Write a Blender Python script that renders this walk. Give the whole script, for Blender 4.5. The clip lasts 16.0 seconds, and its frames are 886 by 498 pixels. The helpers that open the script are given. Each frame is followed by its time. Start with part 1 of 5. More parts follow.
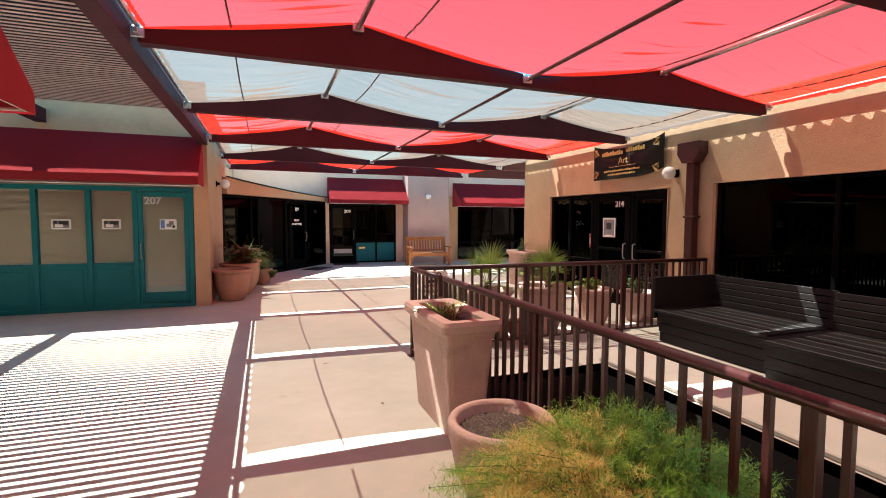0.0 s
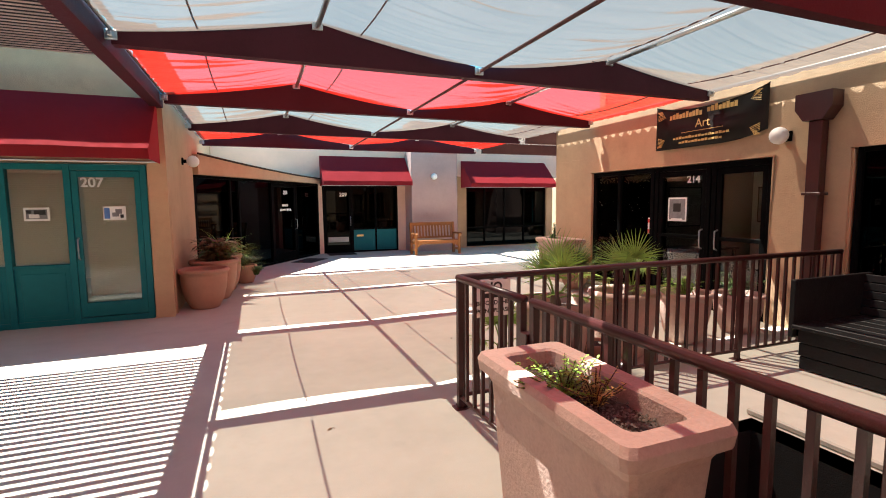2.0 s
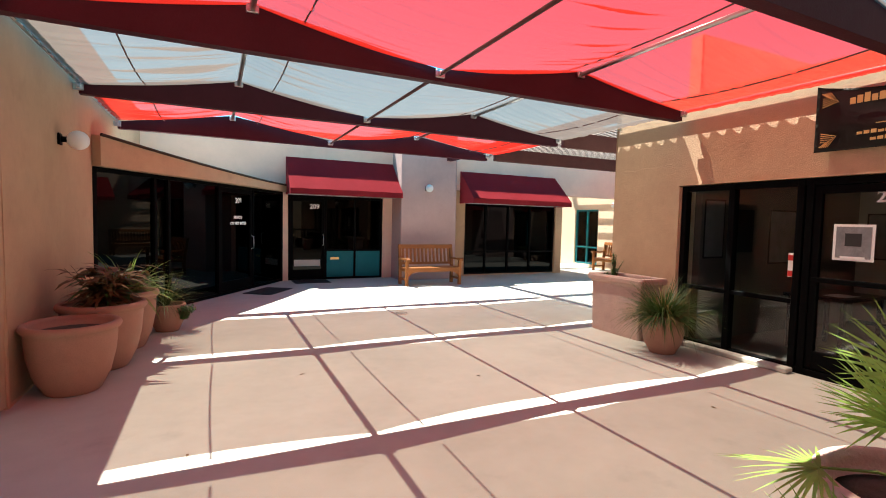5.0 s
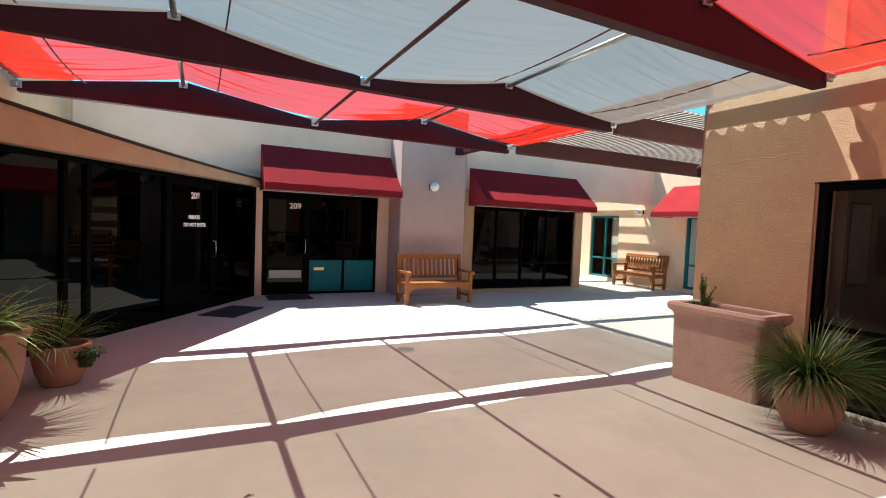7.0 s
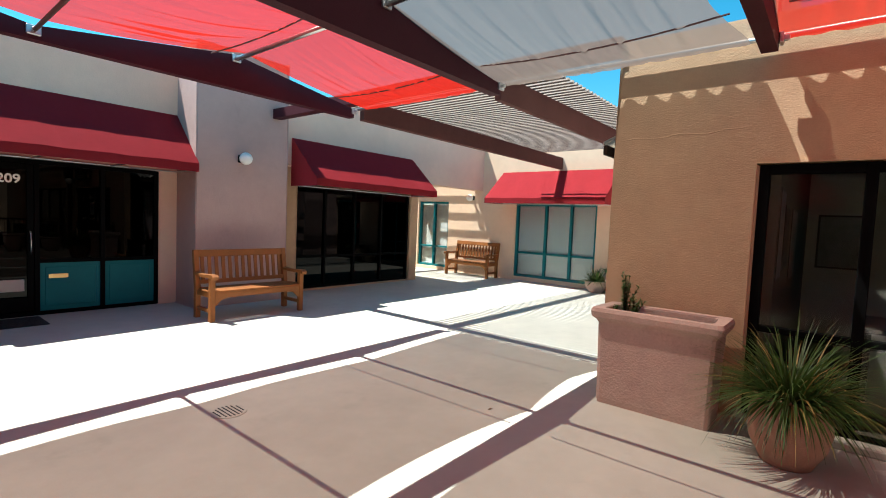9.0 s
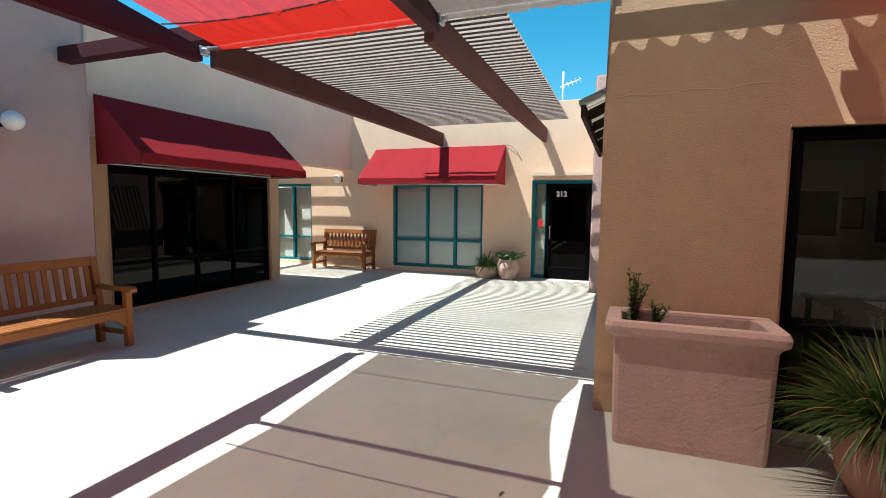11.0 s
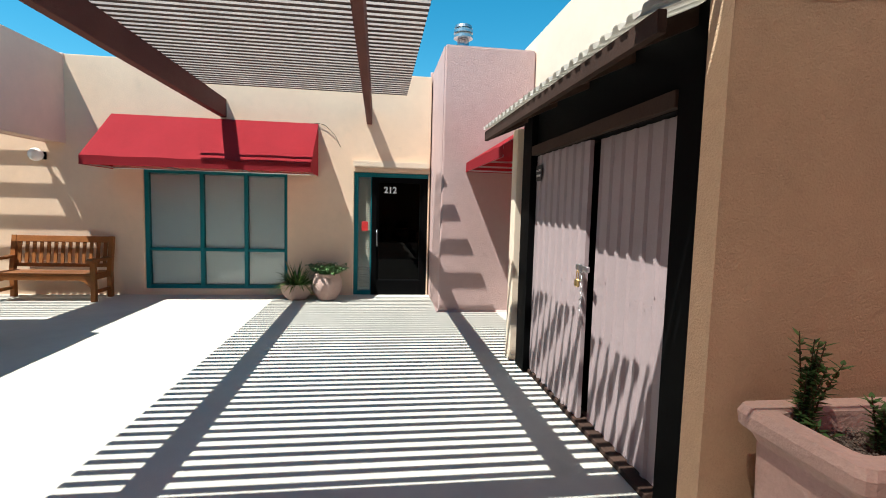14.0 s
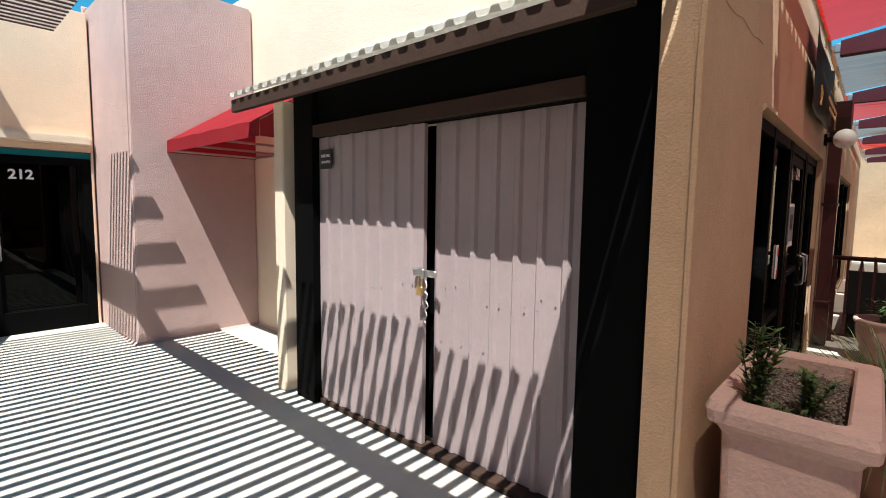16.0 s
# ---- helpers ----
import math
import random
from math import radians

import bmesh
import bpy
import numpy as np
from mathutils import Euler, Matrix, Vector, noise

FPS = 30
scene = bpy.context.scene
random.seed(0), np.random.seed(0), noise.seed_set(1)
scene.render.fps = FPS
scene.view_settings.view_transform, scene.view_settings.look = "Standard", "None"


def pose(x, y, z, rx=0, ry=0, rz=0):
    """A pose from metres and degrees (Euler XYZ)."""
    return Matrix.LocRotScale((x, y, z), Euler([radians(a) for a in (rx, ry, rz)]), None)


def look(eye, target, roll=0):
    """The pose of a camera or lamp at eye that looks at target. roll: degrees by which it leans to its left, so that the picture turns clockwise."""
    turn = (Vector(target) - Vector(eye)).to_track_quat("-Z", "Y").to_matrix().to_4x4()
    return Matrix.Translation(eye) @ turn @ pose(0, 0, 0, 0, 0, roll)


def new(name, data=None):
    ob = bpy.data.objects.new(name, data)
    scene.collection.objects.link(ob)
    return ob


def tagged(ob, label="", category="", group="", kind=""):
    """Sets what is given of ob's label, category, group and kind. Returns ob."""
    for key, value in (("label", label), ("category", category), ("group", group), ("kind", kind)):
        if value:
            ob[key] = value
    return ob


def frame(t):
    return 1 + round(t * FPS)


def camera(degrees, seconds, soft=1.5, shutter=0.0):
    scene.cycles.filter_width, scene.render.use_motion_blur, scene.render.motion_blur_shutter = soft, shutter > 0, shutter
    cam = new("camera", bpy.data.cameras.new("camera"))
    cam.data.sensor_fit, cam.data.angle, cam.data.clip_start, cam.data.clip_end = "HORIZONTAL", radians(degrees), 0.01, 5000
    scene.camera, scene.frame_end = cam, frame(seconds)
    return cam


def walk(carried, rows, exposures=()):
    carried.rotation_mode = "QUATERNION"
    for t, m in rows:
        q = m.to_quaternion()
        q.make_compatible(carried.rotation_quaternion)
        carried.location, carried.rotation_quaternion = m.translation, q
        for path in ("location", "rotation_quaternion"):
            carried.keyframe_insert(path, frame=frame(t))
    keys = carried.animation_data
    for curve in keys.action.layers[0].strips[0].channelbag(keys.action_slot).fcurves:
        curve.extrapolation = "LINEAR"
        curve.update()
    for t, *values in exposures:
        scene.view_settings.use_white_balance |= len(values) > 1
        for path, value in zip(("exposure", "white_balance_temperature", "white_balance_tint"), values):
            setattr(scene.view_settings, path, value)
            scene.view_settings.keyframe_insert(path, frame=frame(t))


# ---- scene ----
cam = camera(85.8, 16.0, soft=1.0)
METRES, EYE, TILT, LEAN, TURN = 14.6, 1.56, 0.0, 0.0, -20.5
ROWS = [
    (0.0, 0.0, 0.0, 0.0, 0.01, -3.53, -0.22),
    (0.5, -0.0098, 0.0336, -0.0, 0.63, -4.48, 0.39),
    (1.0, -0.0212, 0.0646, -0.0005, 1.22, -4.8, 0.31),
    (1.5, -0.0292, 0.0954, -0.0006, -0.92, -5.63, 0.72),
    (2.0, -0.0358, 0.1288, -0.0, -0.98, -5.58, 0.56),
    (2.5, -0.0474, 0.1596, 0.0013, -1.9, -5.46, -0.37),
    (3.0, -0.055, 0.1943, 0.0002, -3.37, -4.74, -0.43),
    (3.5, -0.0652, 0.2269, 0.0008, -2.85, -3.68, -0.1),
    (6.0, -0.0939, 0.3997, -0.0032, -6.19, -3.34, -2.06),
    (6.5, -0.0982, 0.4344, -0.0029, -5.48, -3.67, -2.12),
    (7.0, -0.1004, 0.47, -0.002, -6.39, -2.68, -2.3),
    (7.5, -0.1052, 0.5026, -0.0003, -12.93, -2.21, -2.54),
    (8.0, -0.1059, 0.5386, -0.0013, -18.5, -2.16, -2.53),
    (8.5, -0.1107, 0.5726, -0.0024, -23.5, -2.55, -2.6),
    (9.0, -0.112, 0.6038, -0.0025, -30.06, -3.44, -2.41),
    (11.5, -0.0832, 0.7478, -0.0008, -52.44, -5.04, -0.03),
    (12.0, -0.0672, 0.7731, -0.001, -55.35, -4.92, 0.31),
    (12.5, -0.0537, 0.7985, -0.0026, -58.26, -5.07, 0.1),
    (13.0, -0.0356, 0.8206, -0.0031, -64.8, -5.11, -0.39),
    (13.5, -0.0127, 0.8415, -0.0027, -68.37, -4.6, -0.65),
    (14.0, 0.0037, 0.8618, -0.0026, -77.21, -4.72, -1.52),
    (14.5, 0.0239, 0.878, -0.0033, -89.22, -4.82, -1.62),
    (15.0, 0.0391, 0.8946, -0.0022, -99.35, -4.59, -1.18),
    (15.5, 0.048, 0.9149, -0.0002, -109.1, -4.68, -1.01),
    (16.0, 0.0633, 0.9281, -0.0012, -117.13, -5.17, -0.79),
]
EXPOSURES = [(0.0, 2.05, 6750, 7), (3.5, 2.0, 6650, 6), (7.0, 1.55, 6500, 4), (9.0, 1.35, 6400, 4), (12.5, 1.0, 6300, 5), (14.5, 1.0, 6300, 6), (16.0, 1.0, 6350, 6)]
walk(cam, [(t, pose(0, 0, EYE, TILT, LEAN, TURN) @ pose(METRES * x, METRES * y, METRES * z, 90 + pitch, roll, yaw)) for t, x, y, z, yaw, pitch, roll in ROWS], EXPOSURES)

# ---------- world and sun ----------
SUN_TO = Vector((-0.23, 0.425, 1.0)).normalized()
world = bpy.data.worlds.new("world")
scene.world = world
world.use_nodes = True
wn = world.node_tree.nodes
sky = wn.new("ShaderNodeTexSky")
sky.sky_type = "NISHITA"
sky.sun_disc = False
sky.sun_elevation = math.asin(SUN_TO.z)
sky.sun_rotation = math.atan2(SUN_TO.x, SUN_TO.y)
sky.dust_density, sky.ozone_density = 0.0, 4.0
wn["Background"].inputs[1].default_value = 0.085
deep = wn.new("ShaderNodeHueSaturation")
deep.inputs["Hue"].default_value, deep.inputs["Saturation"].default_value = 0.472, 1.35
world.node_tree.links.new(sky.outputs[0], deep.inputs["Color"])
world.node_tree.links.new(deep.outputs[0], wn["Background"].inputs[0])
sun = new("sun", bpy.data.lights.new("sun", "SUN"))
sun.data.energy, sun.data.angle, sun.data.color = 5.0, radians(0.32), (1.0, 0.97, 0.92)
sun.matrix_world = look(SUN_TO * 40, (0, 0, 0))


# ---------- materials ----------
def material(name, color, rough=0.8, var=0.12, scale=6.0, bump=0.1, grain=120.0, metal=0.0, trans=0.0, island=0.0, tint2=None, coat=0.0, stain=0.0, holes=0.0, hole_tint=(1, 1, 1), spec=0.5):
    m = bpy.data.materials.new(name)
    m.use_nodes = True
    nt = m.node_tree
    n, l = nt.nodes, nt.links
    b = n["Principled BSDF"]
    co = n.new("ShaderNodeTexCoord")
    def noise_tex(s, d, rg=0.55):
        t = n.new("ShaderNodeTexNoise")
        t.inputs["Scale"].default_value, t.inputs["Detail"].default_value, t.inputs["Roughness"].default_value = s, d, rg
        l.new(co.outputs["Object"], t.inputs["Vector"])
        return t
    big, fine = noise_tex(scale * 0.25, 5), noise_tex(grain, 3)
    mid = noise_tex(scale * 1.7, 6, 0.65)
    mixv = n.new("ShaderNodeMath")
    mixv.operation = "MULTIPLY_ADD"
    l.new(fine.outputs[0], mixv.inputs[0])
    mixv.inputs[1].default_value = 0.45
    l.new(big.outputs[0], mixv.inputs[2])
    add = n.new("ShaderNodeMath")
    add.operation = "MULTIPLY_ADD"
    l.new(mid.outputs[0], add.inputs[0])
    add.inputs[1].default_value = 0.5
    l.new(mixv.outputs[0], add.inputs[2])
    ramp = n.new("ShaderNodeMapRange")
    ramp.inputs[1].default_value, ramp.inputs[2].default_value = 0.6, 1.35
    l.new(add.outputs[0], ramp.inputs[0])
    mx = n.new("ShaderNodeMix")
    mx.data_type = "RGBA"
    c2 = tint2 or tuple(min(1, c * (1 + var)) for c in color)
    mx.inputs[6].default_value = (*[c * (1 - var) for c in color], 1)
    mx.inputs[7].default_value = (*c2, 1)
    l.new(ramp.outputs[0], mx.inputs[0])
    out = mx.outputs[2]
    if stain:
        sm = noise_tex(scale * 0.6, 8, 0.7)
        sr = n.new("ShaderNodeMapRange")
        sr.inputs[1].default_value, sr.inputs[2].default_value, sr.inputs[4].default_value = 0.58, 0.75, stain
        l.new(sm.outputs[0], sr.inputs[0])
        sx = n.new("ShaderNodeMix")
        sx.data_type = "RGBA"
        sx.inputs[7].default_value = (*[c * 0.45 for c in color], 1)
        l.new(out, sx.inputs[6])
        l.new(sr.outputs[0], sx.inputs[0])
        out = sx.outputs[2]
    if island:
        oi = n.new("ShaderNodeObjectInfo")
        gi = n.new("ShaderNodeNewGeometry")
        sm2 = n.new("ShaderNodeMath")
        l.new(oi.outputs["Random"], sm2.inputs[0])
        l.new(gi.outputs["Random Per Island"], sm2.inputs[1])
        fr = n.new("ShaderNodeMapRange")
        fr.inputs[2].default_value = 2.0
        fr.inputs[3].default_value, fr.inputs[4].default_value = 1 - island, 1 + island
        l.new(sm2.outputs[0], fr.inputs[0])
        hs = n.new("ShaderNodeHueSaturation")
        l.new(fr.outputs[0], hs.inputs["Value"])
        l.new(out, hs.inputs["Color"])
        out = hs.outputs[0]
    l.new(out, b.inputs["Base Color"])
    rr = n.new("ShaderNodeMapRange")
    rr.inputs[3].default_value, rr.inputs[4].default_value = max(0.03, rough - 0.08), min(1, rough + 0.08)
    l.new(mid.outputs[0], rr.inputs[0])
    l.new(rr.outputs[0], b.inputs["Roughness"])
    b.inputs["Metallic"].default_value = metal
    b.inputs["Specular IOR Level"].default_value = spec
    b.inputs["Coat Weight"].default_value = coat
    if bump:
        bp = n.new("ShaderNodeBump")
        bp.inputs["Strength"].default_value, bp.inputs["Distance"].default_value = bump, 0.02
        l.new(add.outputs[0], bp.inputs["Height"])
        l.new(bp.outputs[0], b.inputs["Normal"])
    if trans:
        tr = n.new("ShaderNodeBsdfTranslucent")
        l.new(out, tr.inputs[0])
        ms = n.new("ShaderNodeMixShader")
        ms.inputs[0].default_value = trans
        l.new(b.outputs[0], ms.inputs[1])
        l.new(tr.outputs[0], ms.inputs[2])
        last = ms
        if holes:                                   # open weave
            tp, mh = n.new("ShaderNodeBsdfTransparent"), n.new("ShaderNodeMixShader")
            mh.inputs[0].default_value = holes
            tp.inputs[0].default_value = (*hole_tint, 1)
            l.new(ms.outputs[0], mh.inputs[1])
            l.new(tp.outputs[0], mh.inputs[2])
            last = mh
        l.new(last.outputs[0], n["Material Output"].inputs[0])
    return m


def glass_material(name, tint, ior=1.5):
    m = bpy.data.materials.new(name)
    m.use_nodes = True
    n, l = m.node_tree.nodes, m.node_tree.links
    n.remove(n["Principled BSDF"])
    tr, gl, mix, fr = n.new("ShaderNodeBsdfTransparent"), n.new("ShaderNodeBsdfGlossy"), n.new("ShaderNodeMixShader"), n.new("ShaderNodeFresnel")
    tr.inputs[0].default_value = (*tint, 1)
    gl.inputs["Roughness"].default_value = 0.01
    fr.inputs[0].default_value = ior
    l.new(fr.outputs[0], mix.inputs[0])
    l.new(tr.outputs[0], mix.inputs[1])
    l.new(gl.outputs[0], mix.inputs[2])
    l.new(mix.outputs[0], n["Material Output"].inputs[0])
    return m


def lamp_material(name, color, strength):
    m = bpy.data.materials.new(name)
    m.use_nodes = True
    b = m.node_tree.nodes["Principled BSDF"]
    b.inputs["Base Color"].default_value = (*color, 1)
    b.inputs["Emission Color"].default_value = (*color, 1)
    b.inputs["Emission Strength"].default_value = strength
    return m


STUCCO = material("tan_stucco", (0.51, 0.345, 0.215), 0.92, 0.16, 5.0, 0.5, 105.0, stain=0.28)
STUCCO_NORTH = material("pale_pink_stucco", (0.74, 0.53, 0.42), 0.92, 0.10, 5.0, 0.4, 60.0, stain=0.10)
# tan stucco raised in tone: the sun on the east wall is painted in
STUCCO_EAST = material("sun_brightened_tan_stucco", (0.78, 0.575, 0.41), 0.92, 0.08, 5.0, 0.3, 70.0, stain=0.12)
STUCCO_PINK = material("mauve_stucco", (0.47, 0.325, 0.30), 0.92, 0.12, 5.0, 0.6, 80.0, stain=0.2)
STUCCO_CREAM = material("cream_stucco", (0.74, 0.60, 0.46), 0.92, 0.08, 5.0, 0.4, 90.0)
CONCRETE = material("broom_finished_concrete", (0.475, 0.455, 0.395), 0.85, 0.18, 3.0, 0.2, 130.0, stain=0.3)
GROUND = material("joint_dirt", (0.20, 0.17, 0.14), 0.95, 0.2, 4.0, 0.3)
TEAL = material("teal_painted_frame", (0.005, 0.145, 0.17), 0.5, 0.12, 8.0, 0.05, spec=0.2)
BLACK = material("black_anodised_frame", (0.003, 0.003, 0.0032), 0.55, 0.2, 8.0, 0.03, spec=0.03)
BLACKWOOD = material("black_painted_wood", (0.014, 0.014, 0.015), 0.45, 0.4, 10.0, 0.35, 60.0, island=0.3, spec=0.22)
MAROON = material("maroon_painted_timber", (0.062, 0.014, 0.022), 0.6, 0.18, 8.0, 0.2, 60.0, spec=0.15)
RAILPAINT = material("maroon_gloss_enamel", (0.048, 0.013, 0.013), 0.32, 0.25, 14.0, 0.15, 90.0)
AWNING = material("burgundy_awning_canvas", (0.45, 0.042, 0.055), 0.85, 0.10, 5.0, 0.1, 300.0, trans=0.2, spec=0.12)
REDSAIL = material("red_shade_fabric", (0.56, 0.020, 0.012), 0.8, 0.06, 3.0, 0.05, 400.0, trans=0.36, holes=0.165, hole_tint=(1.0, 0.87, 0.74), spec=0.1)
GREYSAIL = material("grey_shade_fabric", (0.19, 0.152, 0.134), 0.8, 0.06, 3.0, 0.05, 400.0, trans=0.45, holes=0.20, hole_tint=(1.0, 0.89, 0.79), spec=0.1)
SEAM = material("dark_seam_webbing", (0.10, 0.04, 0.04), 0.8, 0.1)
STEEL = material("galvanised_steel", (0.55, 0.55, 0.55), 0.35, 0.12, 20.0, 0.05, metal=1.0)
# Slat tones with light painted in: sunlit or shaded sides, dark or bounce-lit undersides.
SLATMAT = material("sunlit_pale_slat", (0.66, 0.53, 0.45), 0.75, 0.22, 8.0, 0.25, 50.0, island=0.15)
UNDERLIT = material("bounce_lit_underside", (0.46, 0.33, 0.29), 0.8, 0.2, 8.0, 0.2, 50.0, island=0.15)
UNDERSHADE = material("shaded_underside_brown", (0.075, 0.045, 0.038), 0.8, 0.2, 8.0, 0.2, 50.0, island=0.15)
# lighter and browner than the maroon of the canopy beams
BEAMBROWN = material("brown_maroon_timber", (0.12, 0.045, 0.038), 0.65, 0.2, 8.0, 0.2, 60.0, spec=0.15)
# near-black stands for the shaded slat sides above the walkway
SLATSHADE = material("shaded_side_slat", (0.022, 0.013, 0.011), 0.75, 0.22, 8.0, 0.25, 50.0, island=0.15)
TERRA = material("terracotta", (0.41, 0.22, 0.155), 0.85, 0.16, 7.0, 0.3, 90.0, stain=0.15)
TERRA_PALE = material("faded_cast_terracotta", (0.53, 0.365, 0.31), 0.9, 0.22, 5.0, 0.6, 60.0, stain=0.6)
SOIL = material("dark_gravelly_soil", (0.09, 0.065, 0.05), 0.95, 0.6, 60.0, 0.9, 200.0)
GRAVEL = material("pea_gravel", (0.20, 0.16, 0.13), 0.9, 0.4, 40.0, 0.3, 90.0, island=0.5)
TEAK = material("orange_brown_teak", (0.25, 0.088, 0.022), 0.55, 0.3, 10.0, 0.15, 60.0, island=0.15, spec=0.3)
WHITEPAINT = material("white_paint", (0.8, 0.79, 0.76), 0.5, 0.03)
GLOBE = lamp_material("opal_glass", (0.85, 0.83, 0.80), 0.0)
BLIND = material("beige_blind_slat", (0.56, 0.51, 0.42), 0.6, 0.05, 4.0, 0.0)
BLINDWHITE = material("white_roller_blind", (0.86, 0.87, 0.86), 0.7, 0.05, 2.0, 0.05)
SHEDMETAL = material("mauve_corrugated_steel", (0.335, 0.265, 0.265), 0.6, 0.12, 6.0, 0.08, 80.0, stain=0.25)
ROOFMETAL = material("weathered_roof_sheet", (0.62, 0.58, 0.52), 0.5, 0.2, 6.0, 0.1)
DARKWOOD = material("dark_weathered_fascia", (0.045, 0.025, 0.018), 0.8, 0.3, 9.0, 0.15, 60.0, spec=0.2)
ROOM = material("dim_room_plaster", (0.50, 0.48, 0.45), 0.9, 0.06)
# The next two plasters are darkened to stand for unlit shop interiors.
ROOMMID = material("shade_toned_gallery_plaster", (0.13, 0.12, 0.105), 0.9, 0.08)
ROOMDARK = material("unlit_room_plaster", (0.06, 0.055, 0.05), 0.9, 0.1)
CARPET = material("brown_carpet", (0.10, 0.08, 0.065), 0.95, 0.2, 20.0, 0.2)
RUBBER = material("black_rubber_mat", (0.02, 0.02, 0.02), 0.9, 0.3, 30.0, 0.4)
# near-black concrete: the deep shade of the stairwell is put into the colour
PITWALL = material("stairwell_shade_black", (0.004, 0.004, 0.004), 0.9, 0.3, 5.0, 0.3)
BRASS = material("brass", (0.65, 0.45, 0.2), 0.3, 0.1, metal=1.0)
PAPER = material("paper", (0.82, 0.82, 0.80), 0.7, 0.02)
INK = material("black_ink", (0.02, 0.02, 0.02), 0.7, 0.1)
GREYINK = material("grey_photo_ink", (0.2, 0.2, 0.21), 0.7, 0.5, 30.0)
GOLD = material("gold_print", (0.62, 0.40, 0.14), 0.5, 0.15)
WHITEVINYL = material("white_vinyl", (0.85, 0.85, 0.82), 0.5, 0.02)
BANNER = material("black_vinyl_banner", (0.018, 0.015, 0.013), 0.45, 0.2, 8.0, 0.1)
REDPAINT = material("red_enamel", (0.55, 0.03, 0.03), 0.35, 0.1)
BLUEINK = material("blue_ink", (0.08, 0.2, 0.5), 0.6, 0.1)
GLASS_DARK = glass_material("smoked_glass", (0.008, 0.008, 0.009), 1.24)
GLASS = glass_material("clear_glass", (0.93, 0.95, 0.94), 1.45)


# ---------- mesh helpers ----------
def part(name, bm, mat, parent=None, label="", smooth=False):
    me = bpy.data.meshes.new(name)
    bmesh.ops.recalc_face_normals(bm, faces=bm.faces)
    bm.to_mesh(me)
    bm.free()
    me.materials.append(mat)
    if smooth:
        me.polygons.foreach_set("use_smooth", [True] * len(me.polygons))
    ob = new(name, me)
    if parent:
        ob.parent = parent
    if label:
        ob["label"] = label
    return ob


def thing(name, label, category, group="", at=(0, 0, 0), rz=0):
    e = new(name)
    e.empty_display_size = 0.1
    e.matrix_basis = pose(*at, 0, 0, rz)
    return tagged(e, label, category, group)


def box(bm, x0, x1, y0, y1, z0, z1, bevel=0.0, m=None):
    vs = [bm.verts.new((x, y, z)) for z in (z0, z1) for y in (y0, y1) for x in (x0, x1)]
    fs = [bm.faces.new([vs[i] for i in f]) for f in ((0, 2, 3, 1), (4, 5, 7, 6), (0, 1, 5, 4), (2, 6, 7, 3), (0, 4, 6, 2), (1, 3, 7, 5))]
    if bevel:
        es = list({e for f in fs for e in f.edges})
        r = bmesh.ops.bevel(bm, geom=es, offset=bevel, segments=2 if bevel > 0.012 else 1, affect="EDGES", clamp_overlap=True)
        vs = list({v for f in r["faces"] for v in f.verts} | {v for v in vs if v.is_valid})
    if m is not None:
        bmesh.ops.transform(bm, matrix=m, verts=[v for v in vs if v.is_valid])
    return vs


def boxed(name, x0, x1, y0, y1, z0, z1, mat, parent=None, label="", bevel=0.004):
    bm = bmesh.new()
    box(bm, x0, x1, y0, y1, z0, z1, bevel)
    return part(name, bm, mat, parent, label)


def tube(bm, pts, r, n=8, cap=True):
    pts = [Vector(p) for p in pts]
    rs = r if isinstance(r, (list, tuple)) else [r] * len(pts)
    rings = []
    for i, p in enumerate(pts):
        d = (pts[min(i + 1, len(pts) - 1)] - pts[max(i - 1, 0)]).normalized()
        u = d.cross(Vector((0, 0, 1)) if abs(d.z) < 0.95 else Vector((1, 0, 0))).normalized()
        v = d.cross(u)
        rings.append([bm.verts.new(p + (u * math.cos(a) + v * math.sin(a)) * rs[i]) for a in [2 * math.pi * k / n for k in range(n)]])
    for a, b in zip(rings, rings[1:]):
        for k in range(n):
            bm.faces.new((a[k], a[(k + 1) % n], b[(k + 1) % n], b[k]))
    if cap:
        bm.faces.new(rings[0][::-1])
        bm.faces.new(rings[-1])


def tubed(name, pts, r, mat, parent=None, label="", n=8):
    bm = bmesh.new()
    tube(bm, pts, r, n)
    return part(name, bm, mat, parent, label, smooth=n > 6)


def lathe(bm, prof, n=32, cx=0, cy=0, wob=0.0, seed=0):
    rings = []
    for r, z in prof:
        rings.append([bm.verts.new((cx + math.cos(a) * r * (1 + wob * math.sin(3 * a + seed)), cy + math.sin(a) * r * (1 + wob * math.cos(2 * a + seed)), z)) for a in [2 * math.pi * k / n for k in range(n)]])
    for a, b in zip(rings, rings[1:]):
        for k in range(n):
            bm.faces.new((a[k], a[(k + 1) % n], b[(k + 1) % n], b[k]))
    bm.faces.new(rings[0][::-1])
    bm.faces.new(rings[-1])


def prism(bm, poly, axis, a, b):
    """A polygon in the plane across axis, drawn out from a to b."""
    def put(p, t):
        return {"x": (t, p[0], p[1]), "y": (p[0], t, p[1]), "z": (p[0], p[1], t)}[axis]
    lo, hi = [bm.verts.new(put(p, a)) for p in poly], [bm.verts.new(put(p, b)) for p in poly]
    bm.faces.new(lo[::-1])
    bm.faces.new(hi)
    for i in range(len(poly)):
        j = (i + 1) % len(poly)
        bm.faces.new((lo[i], lo[j], hi[j], hi[i]))


